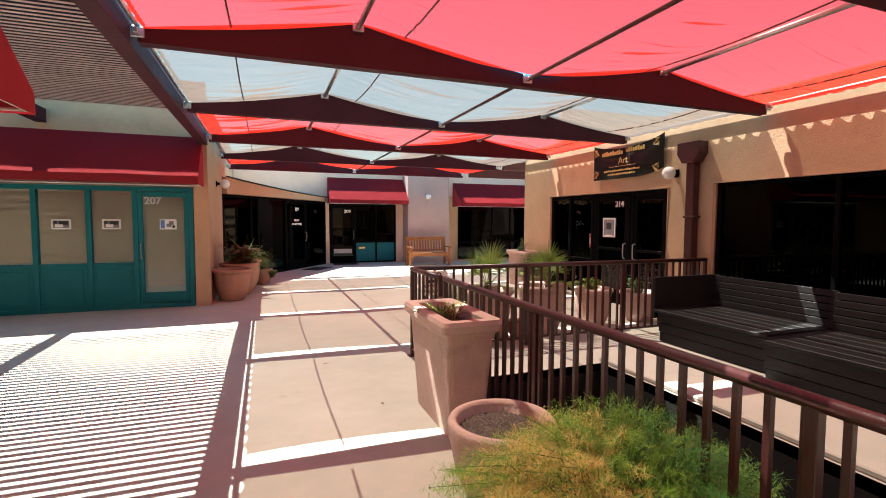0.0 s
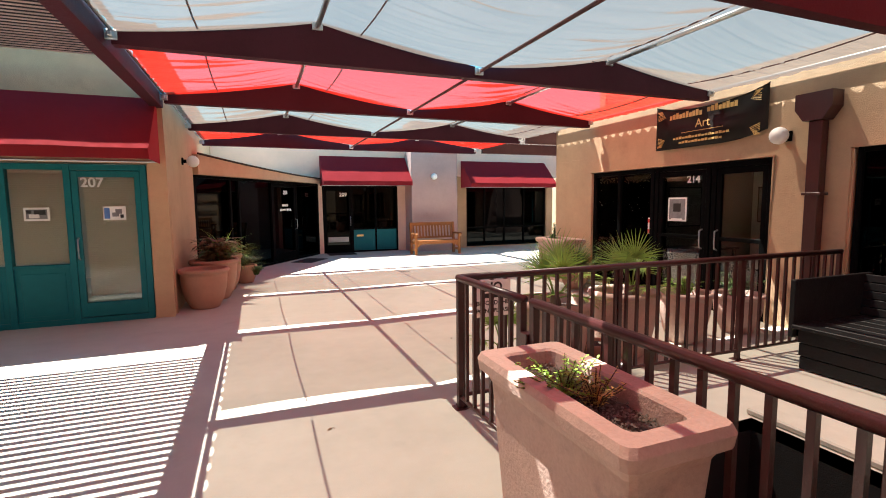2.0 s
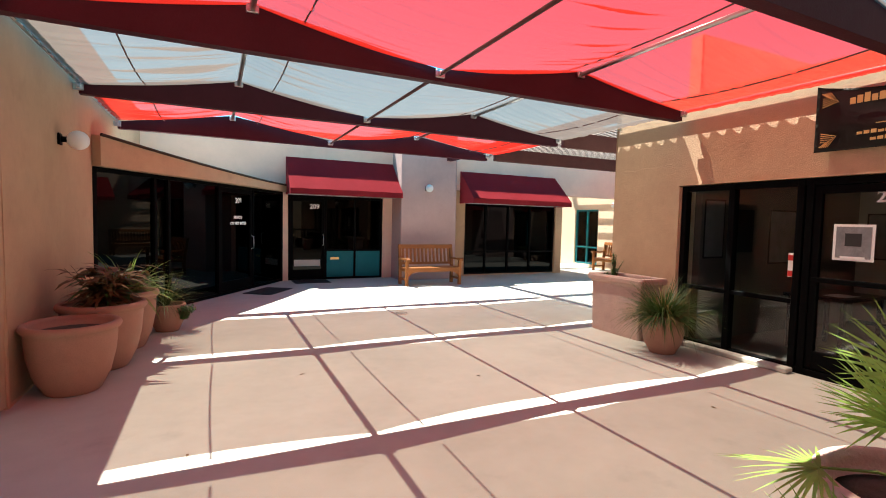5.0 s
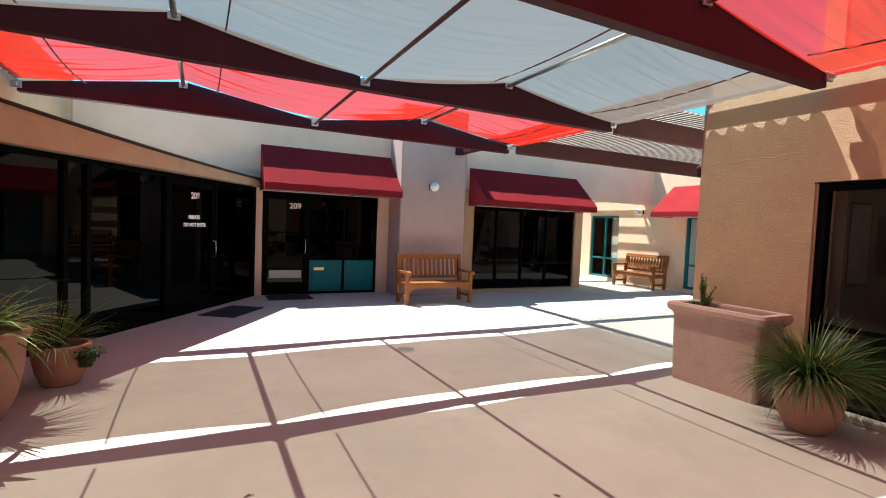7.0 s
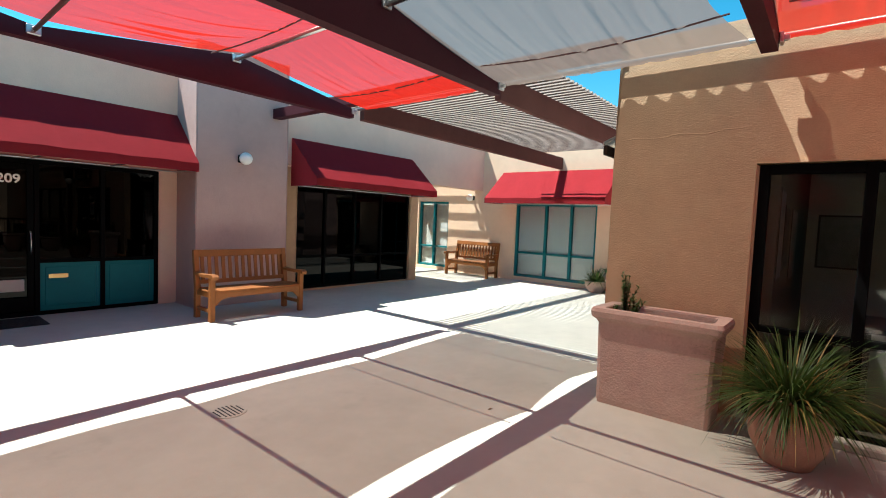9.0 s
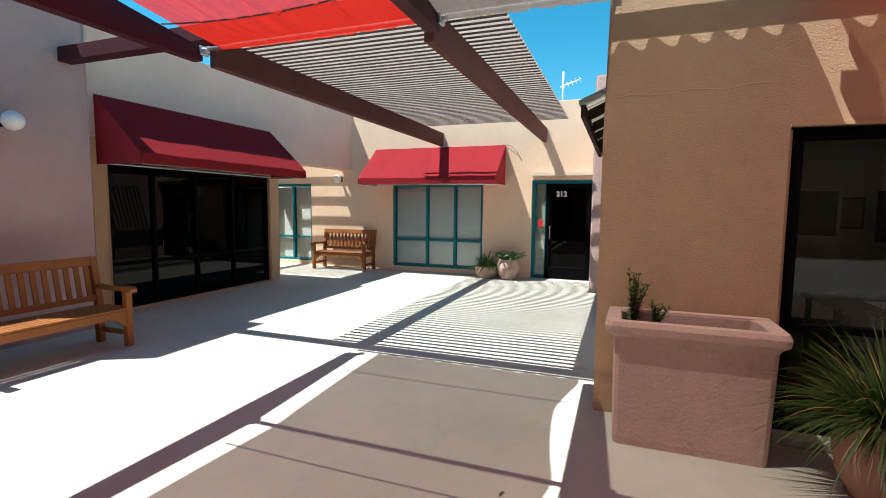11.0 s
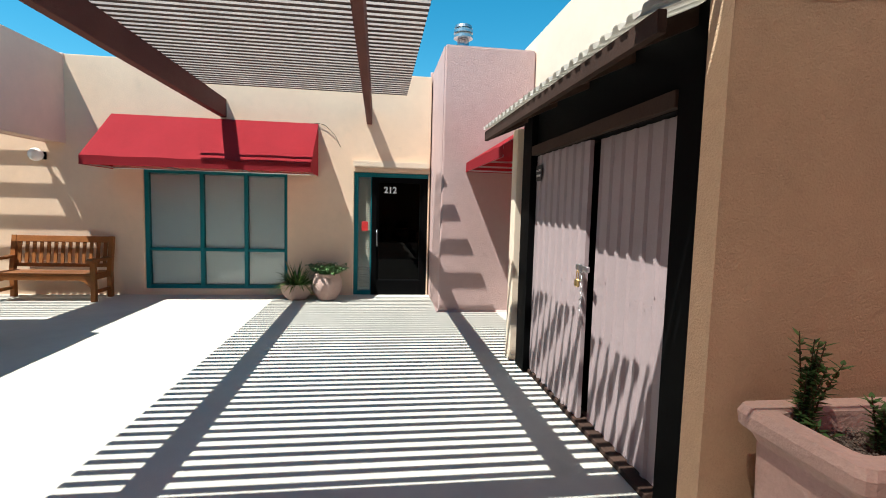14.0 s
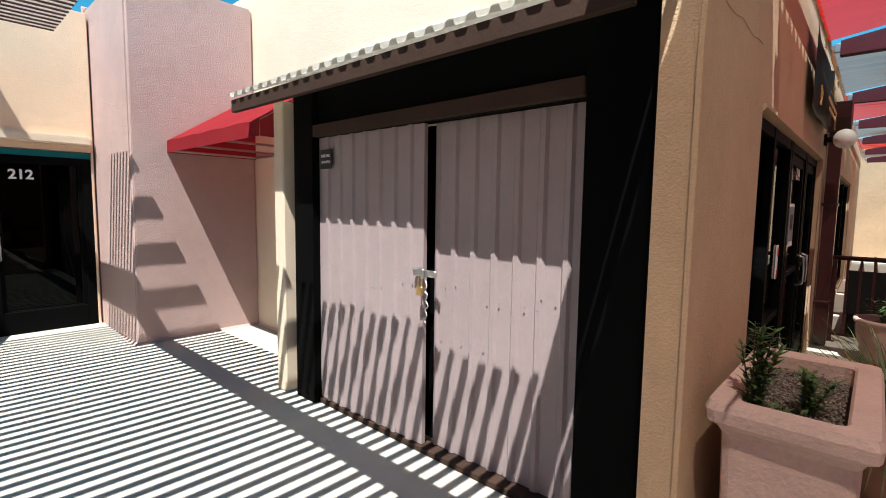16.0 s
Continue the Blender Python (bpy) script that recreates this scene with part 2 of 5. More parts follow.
def wall(name, along, c0, c1, a0, a1, z0, z1, holes=(), mat=None, label="", bevel=0.0):
    """A wall along x or y, from c0 to c1 through its thickness, with openings (a0, a1, z0, z1)."""
    us = sorted({a0, a1, *[v for h in holes for v in h[:2] if a0 < v < a1]})
    zs = sorted({z0, z1, *[v for h in holes for v in h[2:] if z0 < v < z1]})
    def solid(i, j):
        if not (0 <= i < len(us) - 1 and 0 <= j < len(zs) - 1):
            return False
        u, z = (us[i] + us[i + 1]) / 2, (zs[j] + zs[j + 1]) / 2
        return not any(h[0] < u < h[1] and h[2] < z < h[3] for h in holes)
    bm = bmesh.new()
    cache = {}
    def v(u, c, z):
        k = (u, c, z)
        if k not in cache:
            cache[k] = bm.verts.new((u, c, z) if along == "x" else (c, u, z))
        return cache[k]
    for i in range(len(us) - 1):
        for j in range(len(zs) - 1):
            if not solid(i, j):
                continue
            u0, u1, w0, w1 = us[i], us[i + 1], zs[j], zs[j + 1]
            bm.faces.new((v(u0, c0, w0), v(u1, c0, w0), v(u1, c0, w1), v(u0, c0, w1)))
            bm.faces.new((v(u0, c1, w0), v(u0, c1, w1), v(u1, c1, w1), v(u1, c1, w0)))
            for di, dj, p, q in ((-1, 0, (u0, w0), (u0, w1)), (1, 0, (u1, w0), (u1, w1)), (0, -1, (u0, w0), (u1, w0)), (0, 1, (u0, w1), (u1, w1))):
                if not solid(i + di, j + dj):
                    bm.faces.new((v(p[0], c0, p[1]), v(q[0], c0, q[1]), v(q[0], c1, q[1]), v(p[0], c1, p[1])))
    if bevel:
        bmesh.ops.dissolve_limit(bm, angle_limit=0.01, verts=bm.verts, edges=bm.edges)
        bm.normal_update()
        es = [e for e in bm.edges if len(e.link_faces) == 2 and e.calc_face_angle(0) > 1.0]
        bmesh.ops.bevel(bm, geom=es, offset=bevel, segments=8 if bevel > 0.04 else 3, affect="EDGES", clamp_overlap=True)
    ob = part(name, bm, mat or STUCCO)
    return tagged(ob, label, "wall", kind="structure")


def text_mesh(name, body, size, mat, parent, m, extrude=0.002, align="CENTER", sx=1.0, bold=0.0, shear=0.0):
    cu = bpy.data.curves.new(name, "FONT")
    cu.body, cu.size, cu.extrude, cu.align_x, cu.align_y, cu.offset, cu.shear = body, size, extrude, align, "CENTER", bold, shear
    tmp = bpy.data.objects.new(name, cu)
    me = bpy.data.meshes.new_from_object(tmp)
    bpy.data.objects.remove(tmp)
    me.materials.clear()
    me.materials.append(mat)
    ob = new(name, me)
    ob.parent = parent
    ob.matrix_basis = m @ Matrix.Diagonal((sx, 1, 1, 1))
    return ob


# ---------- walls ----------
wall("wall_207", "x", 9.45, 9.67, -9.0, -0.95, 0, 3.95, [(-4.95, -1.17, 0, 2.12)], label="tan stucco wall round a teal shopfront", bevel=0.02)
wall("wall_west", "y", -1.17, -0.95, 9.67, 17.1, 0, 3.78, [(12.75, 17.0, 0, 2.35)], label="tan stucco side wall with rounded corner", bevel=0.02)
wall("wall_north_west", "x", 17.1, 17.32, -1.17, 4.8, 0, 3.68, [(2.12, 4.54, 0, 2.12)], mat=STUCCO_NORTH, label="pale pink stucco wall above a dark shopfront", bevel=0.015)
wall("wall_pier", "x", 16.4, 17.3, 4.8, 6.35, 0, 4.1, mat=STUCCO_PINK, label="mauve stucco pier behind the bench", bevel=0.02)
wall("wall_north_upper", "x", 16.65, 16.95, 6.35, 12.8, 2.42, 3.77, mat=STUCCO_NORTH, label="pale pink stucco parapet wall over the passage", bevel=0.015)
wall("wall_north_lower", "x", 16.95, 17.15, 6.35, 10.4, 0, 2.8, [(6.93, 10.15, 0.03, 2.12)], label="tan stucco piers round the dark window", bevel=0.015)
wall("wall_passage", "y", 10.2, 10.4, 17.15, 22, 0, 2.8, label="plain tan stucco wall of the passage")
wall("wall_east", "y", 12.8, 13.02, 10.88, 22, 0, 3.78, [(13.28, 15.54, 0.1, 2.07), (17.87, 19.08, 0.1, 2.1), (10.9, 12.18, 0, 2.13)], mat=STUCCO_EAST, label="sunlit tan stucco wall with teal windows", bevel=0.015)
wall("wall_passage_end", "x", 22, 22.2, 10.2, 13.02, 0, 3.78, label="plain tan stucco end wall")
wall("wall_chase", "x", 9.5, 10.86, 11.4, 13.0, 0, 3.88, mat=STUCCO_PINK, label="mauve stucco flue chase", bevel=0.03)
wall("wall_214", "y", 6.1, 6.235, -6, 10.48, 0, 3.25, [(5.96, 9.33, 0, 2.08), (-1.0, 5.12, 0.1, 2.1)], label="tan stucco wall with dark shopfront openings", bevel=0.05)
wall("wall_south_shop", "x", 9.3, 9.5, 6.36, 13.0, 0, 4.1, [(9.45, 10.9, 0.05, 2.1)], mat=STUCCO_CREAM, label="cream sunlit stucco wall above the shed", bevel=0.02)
wall("wall_west_shops", "y", -9.2, -9.0, -8, 9.45, 0, 3.6, label="plain tan stucco wall")
wall("wall_south", "x", -8.2, -8.0, -9.2, 14, 0, 3.6, label="plain tan stucco wall closing the court")


def slab(name, x0, x1, y0, y1, z0, z1, mat, label, category="ceiling"):
    return tagged(boxed(name, x0, x1, y0, y1, z0, z1, mat), label, category, kind="structure")


# Ceilings out of view, added to keep daylight out of the rooms.
slab("ceiling_207", -9, -1.17, 9.67, 14.5, 2.9, 3.0, ROOM, "shop ceiling out of view, added to block daylight")
slab("ceiling_209", -1.17, 10.2, 17.32, 22, 2.8, 2.9, ROOM, "shop ceiling out of view, added to block daylight")
slab("ceiling_214", 6.36, 12, -6, 9.3, 2.75, 2.85, ROOM, "shop ceiling out of view, added to block daylight")
slab("ceiling_212", 13.02, 17, 9, 22, 2.8, 2.9, ROOM, "shop ceiling out of view, added to block daylight")
# room shells, added behind the fronts so the interiors stay dark
wall("wall_room_207_back", "x", 14.3, 14.5, -9, -1.17, 0, 2.9, mat=ROOM, label="plain room wall")
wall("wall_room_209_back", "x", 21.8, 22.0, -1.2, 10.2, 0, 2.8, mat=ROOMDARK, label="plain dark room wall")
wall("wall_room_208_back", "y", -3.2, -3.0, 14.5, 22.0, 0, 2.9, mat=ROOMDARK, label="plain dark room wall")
wall("wall_room_214_back", "y", 11.8, 12.0, -6, 9.3, 0, 2.75, mat=ROOM, label="pale gallery wall")
# same gallery as its neighbours, with the room's dimness put into the plaster colour
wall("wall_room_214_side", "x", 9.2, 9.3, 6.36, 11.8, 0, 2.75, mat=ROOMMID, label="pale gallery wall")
wall("wall_room_214_south", "x", 3.9, 4.0, 6.36, 11.8, 0, 2.75, mat=ROOM, label="pale gallery wall")
wall("wall_room_212_back", "y", 16.8, 17.0, 9, 22, 0, 2.8, mat=ROOM, label="plain room wall")

# ---------- ground ----------
bm = bmesh.new()
gx, gy = (-300, 1.60, 3.48, 300), (-300, -4.05, 4.25, 300)
gv = [[bm.verts.new((x, y, -0.10)) for y in gy] for x in gx]
for i in range(3):
    for j in range(3):
        if (i, j) != (1, 1):
            bm.faces.new((gv[i][j], gv[i + 1][j], gv[i + 1][j + 1], gv[i][j + 1]))
tagged(part("ground", bm, GROUND), "dusty concrete ground around the court", "ground", kind="structure")
bm = bmesh.new()
fx, fy = (-9.2, 1.66, 3.42, 17.0), (-8.2, -4.0, 4.2, 22.2)
fv = [[bm.verts.new((x, y, 0.0)) for y in fy] for x in fx]
for i in range(3):
    for j in range(3):
        if (i, j) != (1, 1):
            bm.faces.new((fv[i][j], fv[i + 1][j], fv[i + 1][j + 1], fv[i][j + 1]))
bmesh.ops.recalc_face_normals(bm, faces=bm.faces)
ext = bmesh.ops.extrude_face_region(bm, geom=bm.faces[:])
bmesh.ops.translate(bm, verts=[v for v in ext["geom"] if isinstance(v, bmesh.types.BMVert)], vec=(0, 0, -0.09))
tagged(part("floor", bm, CONCRETE), "smooth beige concrete floor with faint stains", "floor", kind="structure")
wall("wall_206", "x", 2.55, 2.75, -9.0, -1.35, 0, 3.2, label="plain tan stucco wall under an awning", bevel=0.02)
wall("wall_206_side", "y", -1.55, -1.35, -8.0, 2.55, 0, 3.2, label="plain tan stucco wall beside the walkway", bevel=0.02)


# ---------- shade canopy ----------
BEAMS = [-5.45, -3.0, -0.55, 1.9, 4.35, 6.83, 9.31, 11.79, 14.2]
CX = [-0.88, 0.8, 2.5, 4.25, 5.96]
CZ = [3.0, 3.27, 3.0, 3.26, 3.02]


def sail_z(x):
    for i in range(4):
        if x <= CX[i + 1] or i == 3:
            f = (x - CX[i]) / (CX[i + 1] - CX[i])
            return CZ[i] + (CZ[i + 1] - CZ[i]) * f, f
    return CZ[4], 1.0


def sail(y0, y1, mat, label):
    th = thing("shade_sail", label, "shade sail", "sails of the canopy")
    bm = bmesh.new()
    nx, ny = 72, 104
    grid = []
    for i in range(nx + 1):
        x = CX[0] + 0.03 + (6.038 - CX[0] - 0.03) * i / nx
        z, f = sail_z(x)
        s = max(0.0, 4 * f * (1 - f))
        row = []
        for j in range(ny + 1):
            v = j / ny
            near = math.exp(-((x - CX[2]) / 0.45) ** 2)
            ya, yb = y0 + 0.25 + 0.05 * s - 0.11 * min(1.0, max(0.0, (x - 5.3) / 0.6)), y1 - (0.055 if y1 < 14 else 0.24) - 0.07 * near
            y = ya + (yb - ya) * v
            sag = -0.05 * 4 * v * (1 - v) * (0.3 + s) - 0.03 * s
            folds = 0.35 + max(0.0, noise.noise((x * 0.9, y * 0.8, 3 + y0)) + 0.35)
            rip = (0.042 * noise.noise((x * 0.7, y * 8, y0)) + 0.026 * noise.noise((x * 1.3, y * 17, 5 + y0))) * folds * (0.35 + s) * min(1, 8 * v * (1 - v))
            lace = 0.034 * max(0.0, abs(math.sin(math.pi * (y - y0) / 0.2)) - 0.5) if i in (0, nx) else 0.0
            row.append(bm.verts.new((x + (lace if i == 0 else -lace), y, z + sag + rip)))
        grid.append(row)
    for i in range(nx):
        for j in range(ny):
            bm.faces.new((grid[i][j], grid[i + 1][j], grid[i + 1][j + 1], grid[i][j + 1]))
    part("fabric", bm, mat, th, smooth=True)
    for x in (-0.22, 1.2, 3.94, 5.46):
        z, f = sail_z(x)
        s = 4 * f * (1 - f)
        pts = [(x, y0 + 0.2 + (y1 - y0 - 0.34) * k / 8, z - 0.03 * s - 0.05 * 4 * (k / 8) * (1 - k / 8) * (0.3 + s) - 0.006) for k in range(9)]
        tubed("seam", pts, 0.0075, SEAM, th, n=5)
    return th


for k, (y0, y1) in enumerate(zip(BEAMS, BEAMS[1:])):
    red = (k % 2 == 1)
    sail(y0, y1, REDSAIL if red else GREYSAIL, "translucent red shade cloth stretched between maroon beams" if red else "translucent grey shade cloth stretched between maroon beams")

for y in BEAMS:
    b = thing("canopy_beam", "dark maroon canopy beam with two low gables", "beam", "beams of the canopy")
    bm = bmesh.new()
    prism(bm, [(CX[0], 2.90), (CX[4], 2.90), (CX[4], 3.02), (CX[3], 3.275), (CX[2], 3.015), (CX[1], 3.285), (CX[0], 3.01)], "y", y - 0.055, y + 0.055)
    part("beam", bm, MAROON, b)
    for i in range(5):
        bm = bmesh.new()
        box(bm, CX[i] - 0.05, CX[i] + 0.05, y - 0.085, y - 0.056, CZ[i] - 0.07, CZ[i] + 0.01, 0.006)
        box(bm, CX[i] - 0.018, CX[i] + 0.018, y - 0.12, y - 0.08, CZ[i] - 0.05, CZ[i] - 0.01, 0.006)
        part("bracket", bm, STEEL, b, "galvanised steel bracket")
for i, r in ((1, 0.026), (2, 0.018), (3, 0.026)):
    for y0, y1 in zip(BEAMS, BEAMS[1:]):
        t = tubed("ridge_tube" if i != 2 else "valley_cable", [(CX[i], y0 + 0.06, CZ[i] - 0.035), (CX[i], y1 - 0.06, CZ[i] - 0.035)], r, STEEL if i != 2 else SEAM)
        tagged(t, "galvanised steel tube under the sail ridge" if i != 2 else "dark cable along the sail valley", "tube", "tubes of the canopy")
tagged(boxed("edge_beam", -1.06, -0.92, -6, 9.45, 2.86, 3.08, MAROON), "maroon timber edge beam of the canopy", "beam")
tagged(tubed("edge_tube", [(-0.88, -6, 3.03), (-0.88, 14.2, 3.03)], 0.022, STEEL), "galvanised edge tube of the canopy", "tube")
tagged(boxed("edge_beam", 6.06, 6.22, 10.48, 16.4, 3.14, 3.30, MAROON), "maroon timber edge beam under the slats", "beam")
tagged(tubed("edge_tube", [(6.05, -6, 3.04), (6.05, 14.25, 3.04)], 0.022, STEEL), "galvanised edge tube of the canopy", "tube")


# ---------- slatted pergolas ----------
def slats(name, label, along, a0, a1, positions, z0, z1, w, mat, limit=300, lath=None):
    th = thing(name, label, "pergola")
    bm = bmesh.new()
    if along == "y":
        box(bm, -w / 2, w / 2, a0, a1, z0, z1)
    else:
        box(bm, a0, a1, -w / 2, w / 2, z0, z1)
    me = bpy.data.meshes.new("slat")
    bm.to_mesh(me)
    bm.free()
    me.materials.append(mat)
    if lath:                                        # added thin sheet that paints the slat's underside darker or lighter
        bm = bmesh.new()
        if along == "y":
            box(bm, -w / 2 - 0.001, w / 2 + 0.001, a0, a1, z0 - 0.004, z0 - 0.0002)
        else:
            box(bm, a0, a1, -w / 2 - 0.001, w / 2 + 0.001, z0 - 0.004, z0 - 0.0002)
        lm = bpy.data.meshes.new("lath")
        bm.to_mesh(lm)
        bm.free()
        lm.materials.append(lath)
    for p in positions[:limit]:
        s = new("slat", me)
        s.parent = th
        s.location = (p, 0, 0) if along == "y" else (0, p, 0)
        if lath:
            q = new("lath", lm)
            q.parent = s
    return th


EP = 0.115
# pale slats over dark sheets: sunlit sides and shaded undersides as colour
pe = slats("slatted_pergola", "brown timber slats over maroon beams against the sky", "y", 11.36, 14.80, [6.28 + EP * k for k in range(49)], 3.226, 3.252, 0.05, SLATMAT, lath=UNDERSHADE)
part("beam", (lambda b: (box(b, 6.23, 12.8, 14.24, 14.34, 2.93, 3.22, 0.006), b)[1])(bmesh.new()), BEAMBROWN, pe)
part("beam", (lambda b: (box(b, 6.23, 12.8, 11.89, 11.98, 2.93, 3.22, 0.006), b)[1])(bmesh.new()), BEAMBROWN, pe)
pn = slats("slatted_pergola", "brown timber slats over the passage", "y", 16.95, 19.5, [10.5 + EP * k for k in range(20)], 3.14, 3.16, 0.05, SLATMAT)
part("beam", (lambda b: (box(b, 10.2, 12.8, 19.3, 19.45, 2.86, 3.14, 0.006), b)[1])(bmesh.new()), MAROON, pn)
WP = 0.093
# dark slats over pale sheets: shaded sides and floor bounce put into the colours
pw = slats("slatted_pergola", "fine brown timber slats over the walkway", "x", -9.0, -1.0, [-6.0 + WP * k for k in range(159)], 3.3, 3.345, 0.036, SLATSHADE, lath=UNDERLIT)
for x in (-3.3, -5.6):
    part("beam", (lambda b: (box(b, x - 0.07, x + 0.07, -6, 9.45, 3.08, 3.3, 0.006), b)[1])(bmesh.new()), MAROON, pw)


# ---------- awnings ----------
def awning(label, width, depth, ztop, zbot, at, rz, val=0.13):
    """Local x along the wall, local -y away from it."""
    th = thing("awning", label, "awning", "burgundy awnings", at, rz)
    bm = bmesh.new()
    n = 12
    rows = []
    zbot -= 0.02
    prof = [(0, ztop), (-depth, zbot + val), (-depth - 0.005, zbot)]
    for i in range(n + 1):
        x = width * i / n
        rows.append([bm.verts.new((x, p[0], p[1] + 0.006 * math.sin(i * 2.1) * (k == 1))) for k, p in enumerate(prof)])
    for a, b in zip(rows, rows[1:]):
        for k in range(len(prof) - 1):
            bm.faces.new((a[k], a[k + 1], b[k + 1], b[k]))
    r = bmesh.ops.solidify(bm, geom=bm.faces[:], thickness=0.004)
    part("cloth", bm, AWNING, th)
    for x in (0.003, width - 0.003):
        bm = bmesh.new()
        prism(bm, [(0, ztop - 0.005), (-depth + 0.004, zbot + val - 0.004), (-depth + 0.004, zbot), (0, zbot)], "x", x - 0.003, x + 0.003)
        part("end_panel", bm, AWNING, th)
    bm = bmesh.new()
    tube(bm, [(0.02, -depth + 0.02, zbot + 0.02), (width - 0.02, -depth + 0.02, zbot + 0.02)], 0.012, 6)
    tube(bm, [(0.02, -0.02, zbot + 0.02), (width - 0.02, -0.02, zbot + 0.02)], 0.012, 6)
    for k in range(4):
        x = 0.03 + (width - 0.06) * k / 3
        tube(bm, [(x, -0.02, zbot + 0.02), (x, -depth + 0.02, zbot + 0.02)], 0.012, 6)
        tube(bm, [(x, -0.02, ztop - 0.07), (x, -depth + 0.03, zbot + val - 0.04)], 0.012, 6)
    part("frame", bm, STEEL, th, "thin steel awning frame")
    return th


awning("long burgundy canvas awning over the teal shopfront", 6.0, 0.75, 2.98, 2.14, (-7.0, 9.45, 0), 0)
awning("burgundy canvas awning over the dark shopfront", 2.74, 0.78, 3.02, 2.12, (2.07, 17.1, 0), 0)
awning("burgundy canvas awning over the wide dark window", 3.24, 0.80, 2.92, 2.06, (6.60, 16.65, 0), 0)
awning("sunlit red canvas awning over the teal window", 3.2, 0.88, 2.9, 2.05, (12.8, 15.98, 0), -90)
awning("sunlit red canvas awning beside the shed", 2.1, 1.0, 2.85, 2.1, (11.4, 9.5, 0), 180)
awning("burgundy canvas awning on the near shop corner", 4.0, 0.95, 3.0, 2.22, (-1.32, 2.75, 0), 180)


# ---------- shopfronts ----------
def shopfront(name, label, width, z0, z1, mulls, rails, at, rz, frame_mat, glass, fw=0.05, panels=(), doors=(), clear=(), door_mat=None):
    """Local x along the front, y inwards. mulls: x of the posts; rails: (bay, z); panels: bays with a solid lower panel up to z; doors: bays with a handle."""
    th = new(name)
    th.matrix_basis = pose(*at, 0, 0, rz)
    tagged(th, label, "shopfront", kind="structure")
    d = 0.10
    xs = [0] + list(mulls) + [width]
    for x in (fw / 2, *mulls, width - fw / 2):
        boxed("window_frame", x - fw / 2, x + fw / 2, 0.0, d, z0, z1, frame_mat, th)
    for z in (z0 + fw / 2, z1 - fw / 2):
        for i in range(len(xs) - 1):
            a = xs[i] + (fw if i == 0 else fw / 2)
            b = xs[i + 1] - (fw if i == len(xs) - 2 else fw / 2)
            boxed("window_frame", a, b, 0.003, d - 0.003, z - fw / 2, z + fw / 2, frame_mat, th)
    for i in range(len(xs) - 1):
        a = xs[i] + (fw if i == 0 else fw / 2)
        b = xs[i + 1] - (fw if i == len(xs) - 2 else fw / 2)
        zr = sorted(z for k, z in rails if k == i)
        for z in zr:
            boxed("glazing_bar", a, b, 0.01, d - 0.02, z - 0.025, z + 0.025, frame_mat, th)
        if i in doors:
            s = 0.07
            for u in (a + 0.004, b - s - 0.004):
                boxed("door_stile", u, u + s, 0.012, 0.06, z0 + fw + 0.01, z1 - fw - 0.006, door_mat or frame_mat, th)
            boxed("door_rail", a + s, b - s, 0.014, 0.058, z0 + fw + 0.012, z0 + fw + 0.2, door_mat or frame_mat, th)
            boxed("door_rail", a + s, b - s, 0.014, 0.058, z1 - fw - 0.09, z1 - fw - 0.008, door_mat or frame_mat, th)
            hx = b - s * 0.6 if doors[i] > 0 else a + s * 0.6
            bm = bmesh.new()
            tube(bm, [(hx, 0.012, 0.86), (hx, -0.04, 0.88), (hx, -0.045, 1.0), (hx, -0.04, 1.12), (hx, 0.012, 1.14)], 0.011, 8)
            part("door_handle", bm, STEEL, th, "brushed metal pull handle", smooth=True)
        cuts = [z0 + fw] + zr + [z1 - fw]
        for k in range(len(cuts) - 1):
            lo = cuts[k] + (0.025 if k else 0)
            hi = cuts[k + 1] - (0.025 if k < len(cuts) - 2 else 0)
            if k == 0 and i in panels:
                bm = bmesh.new()
                box(bm, a, b, 0.03, 0.07, lo, hi)
                box(bm, a + 0.06, b - 0.06, 0.02, 0.03, lo + 0.06, hi - 0.06, 0.006)
                part("lower_panel", bm, TEAL, th, "teal painted panel")
                continue
            bm = bmesh.new()
            box(bm, a - 0.004, b + 0.004, 0.042, 0.048, lo - 0.004, hi + 0.004)
            p = part("pane", bm, GLASS if i in clear else glass, th)
            p.visible_shadow = False
    return th


def number(text, th, x, z, size, mat=WHITEVINYL, y=0.03):
    ob = text_mesh("number", text, size, mat, th, pose(x, y, z, 90, 0, 0), 0.001, bold=0.004)
    ob["label"] = "white vinyl lettering"
    return ob


# shop 207: teal, with blinds and pictures
w207 = shopfront("window_1", "teal painted shopfront with beige blinds and panel bases", 3.76, 0, 2.1, [0.74, 1.47, 2.2, 2.87], [(0, 0.78), (1, 0.78), (2, 0.78), (3, 0.78)], (-4.94, 9.47, 0), 0, TEAL, GLASS, 0.075, panels=(0, 1, 2, 3), doors={4: -1})
number("207", w207, 3.14, 1.86, 0.17, y=0.008)
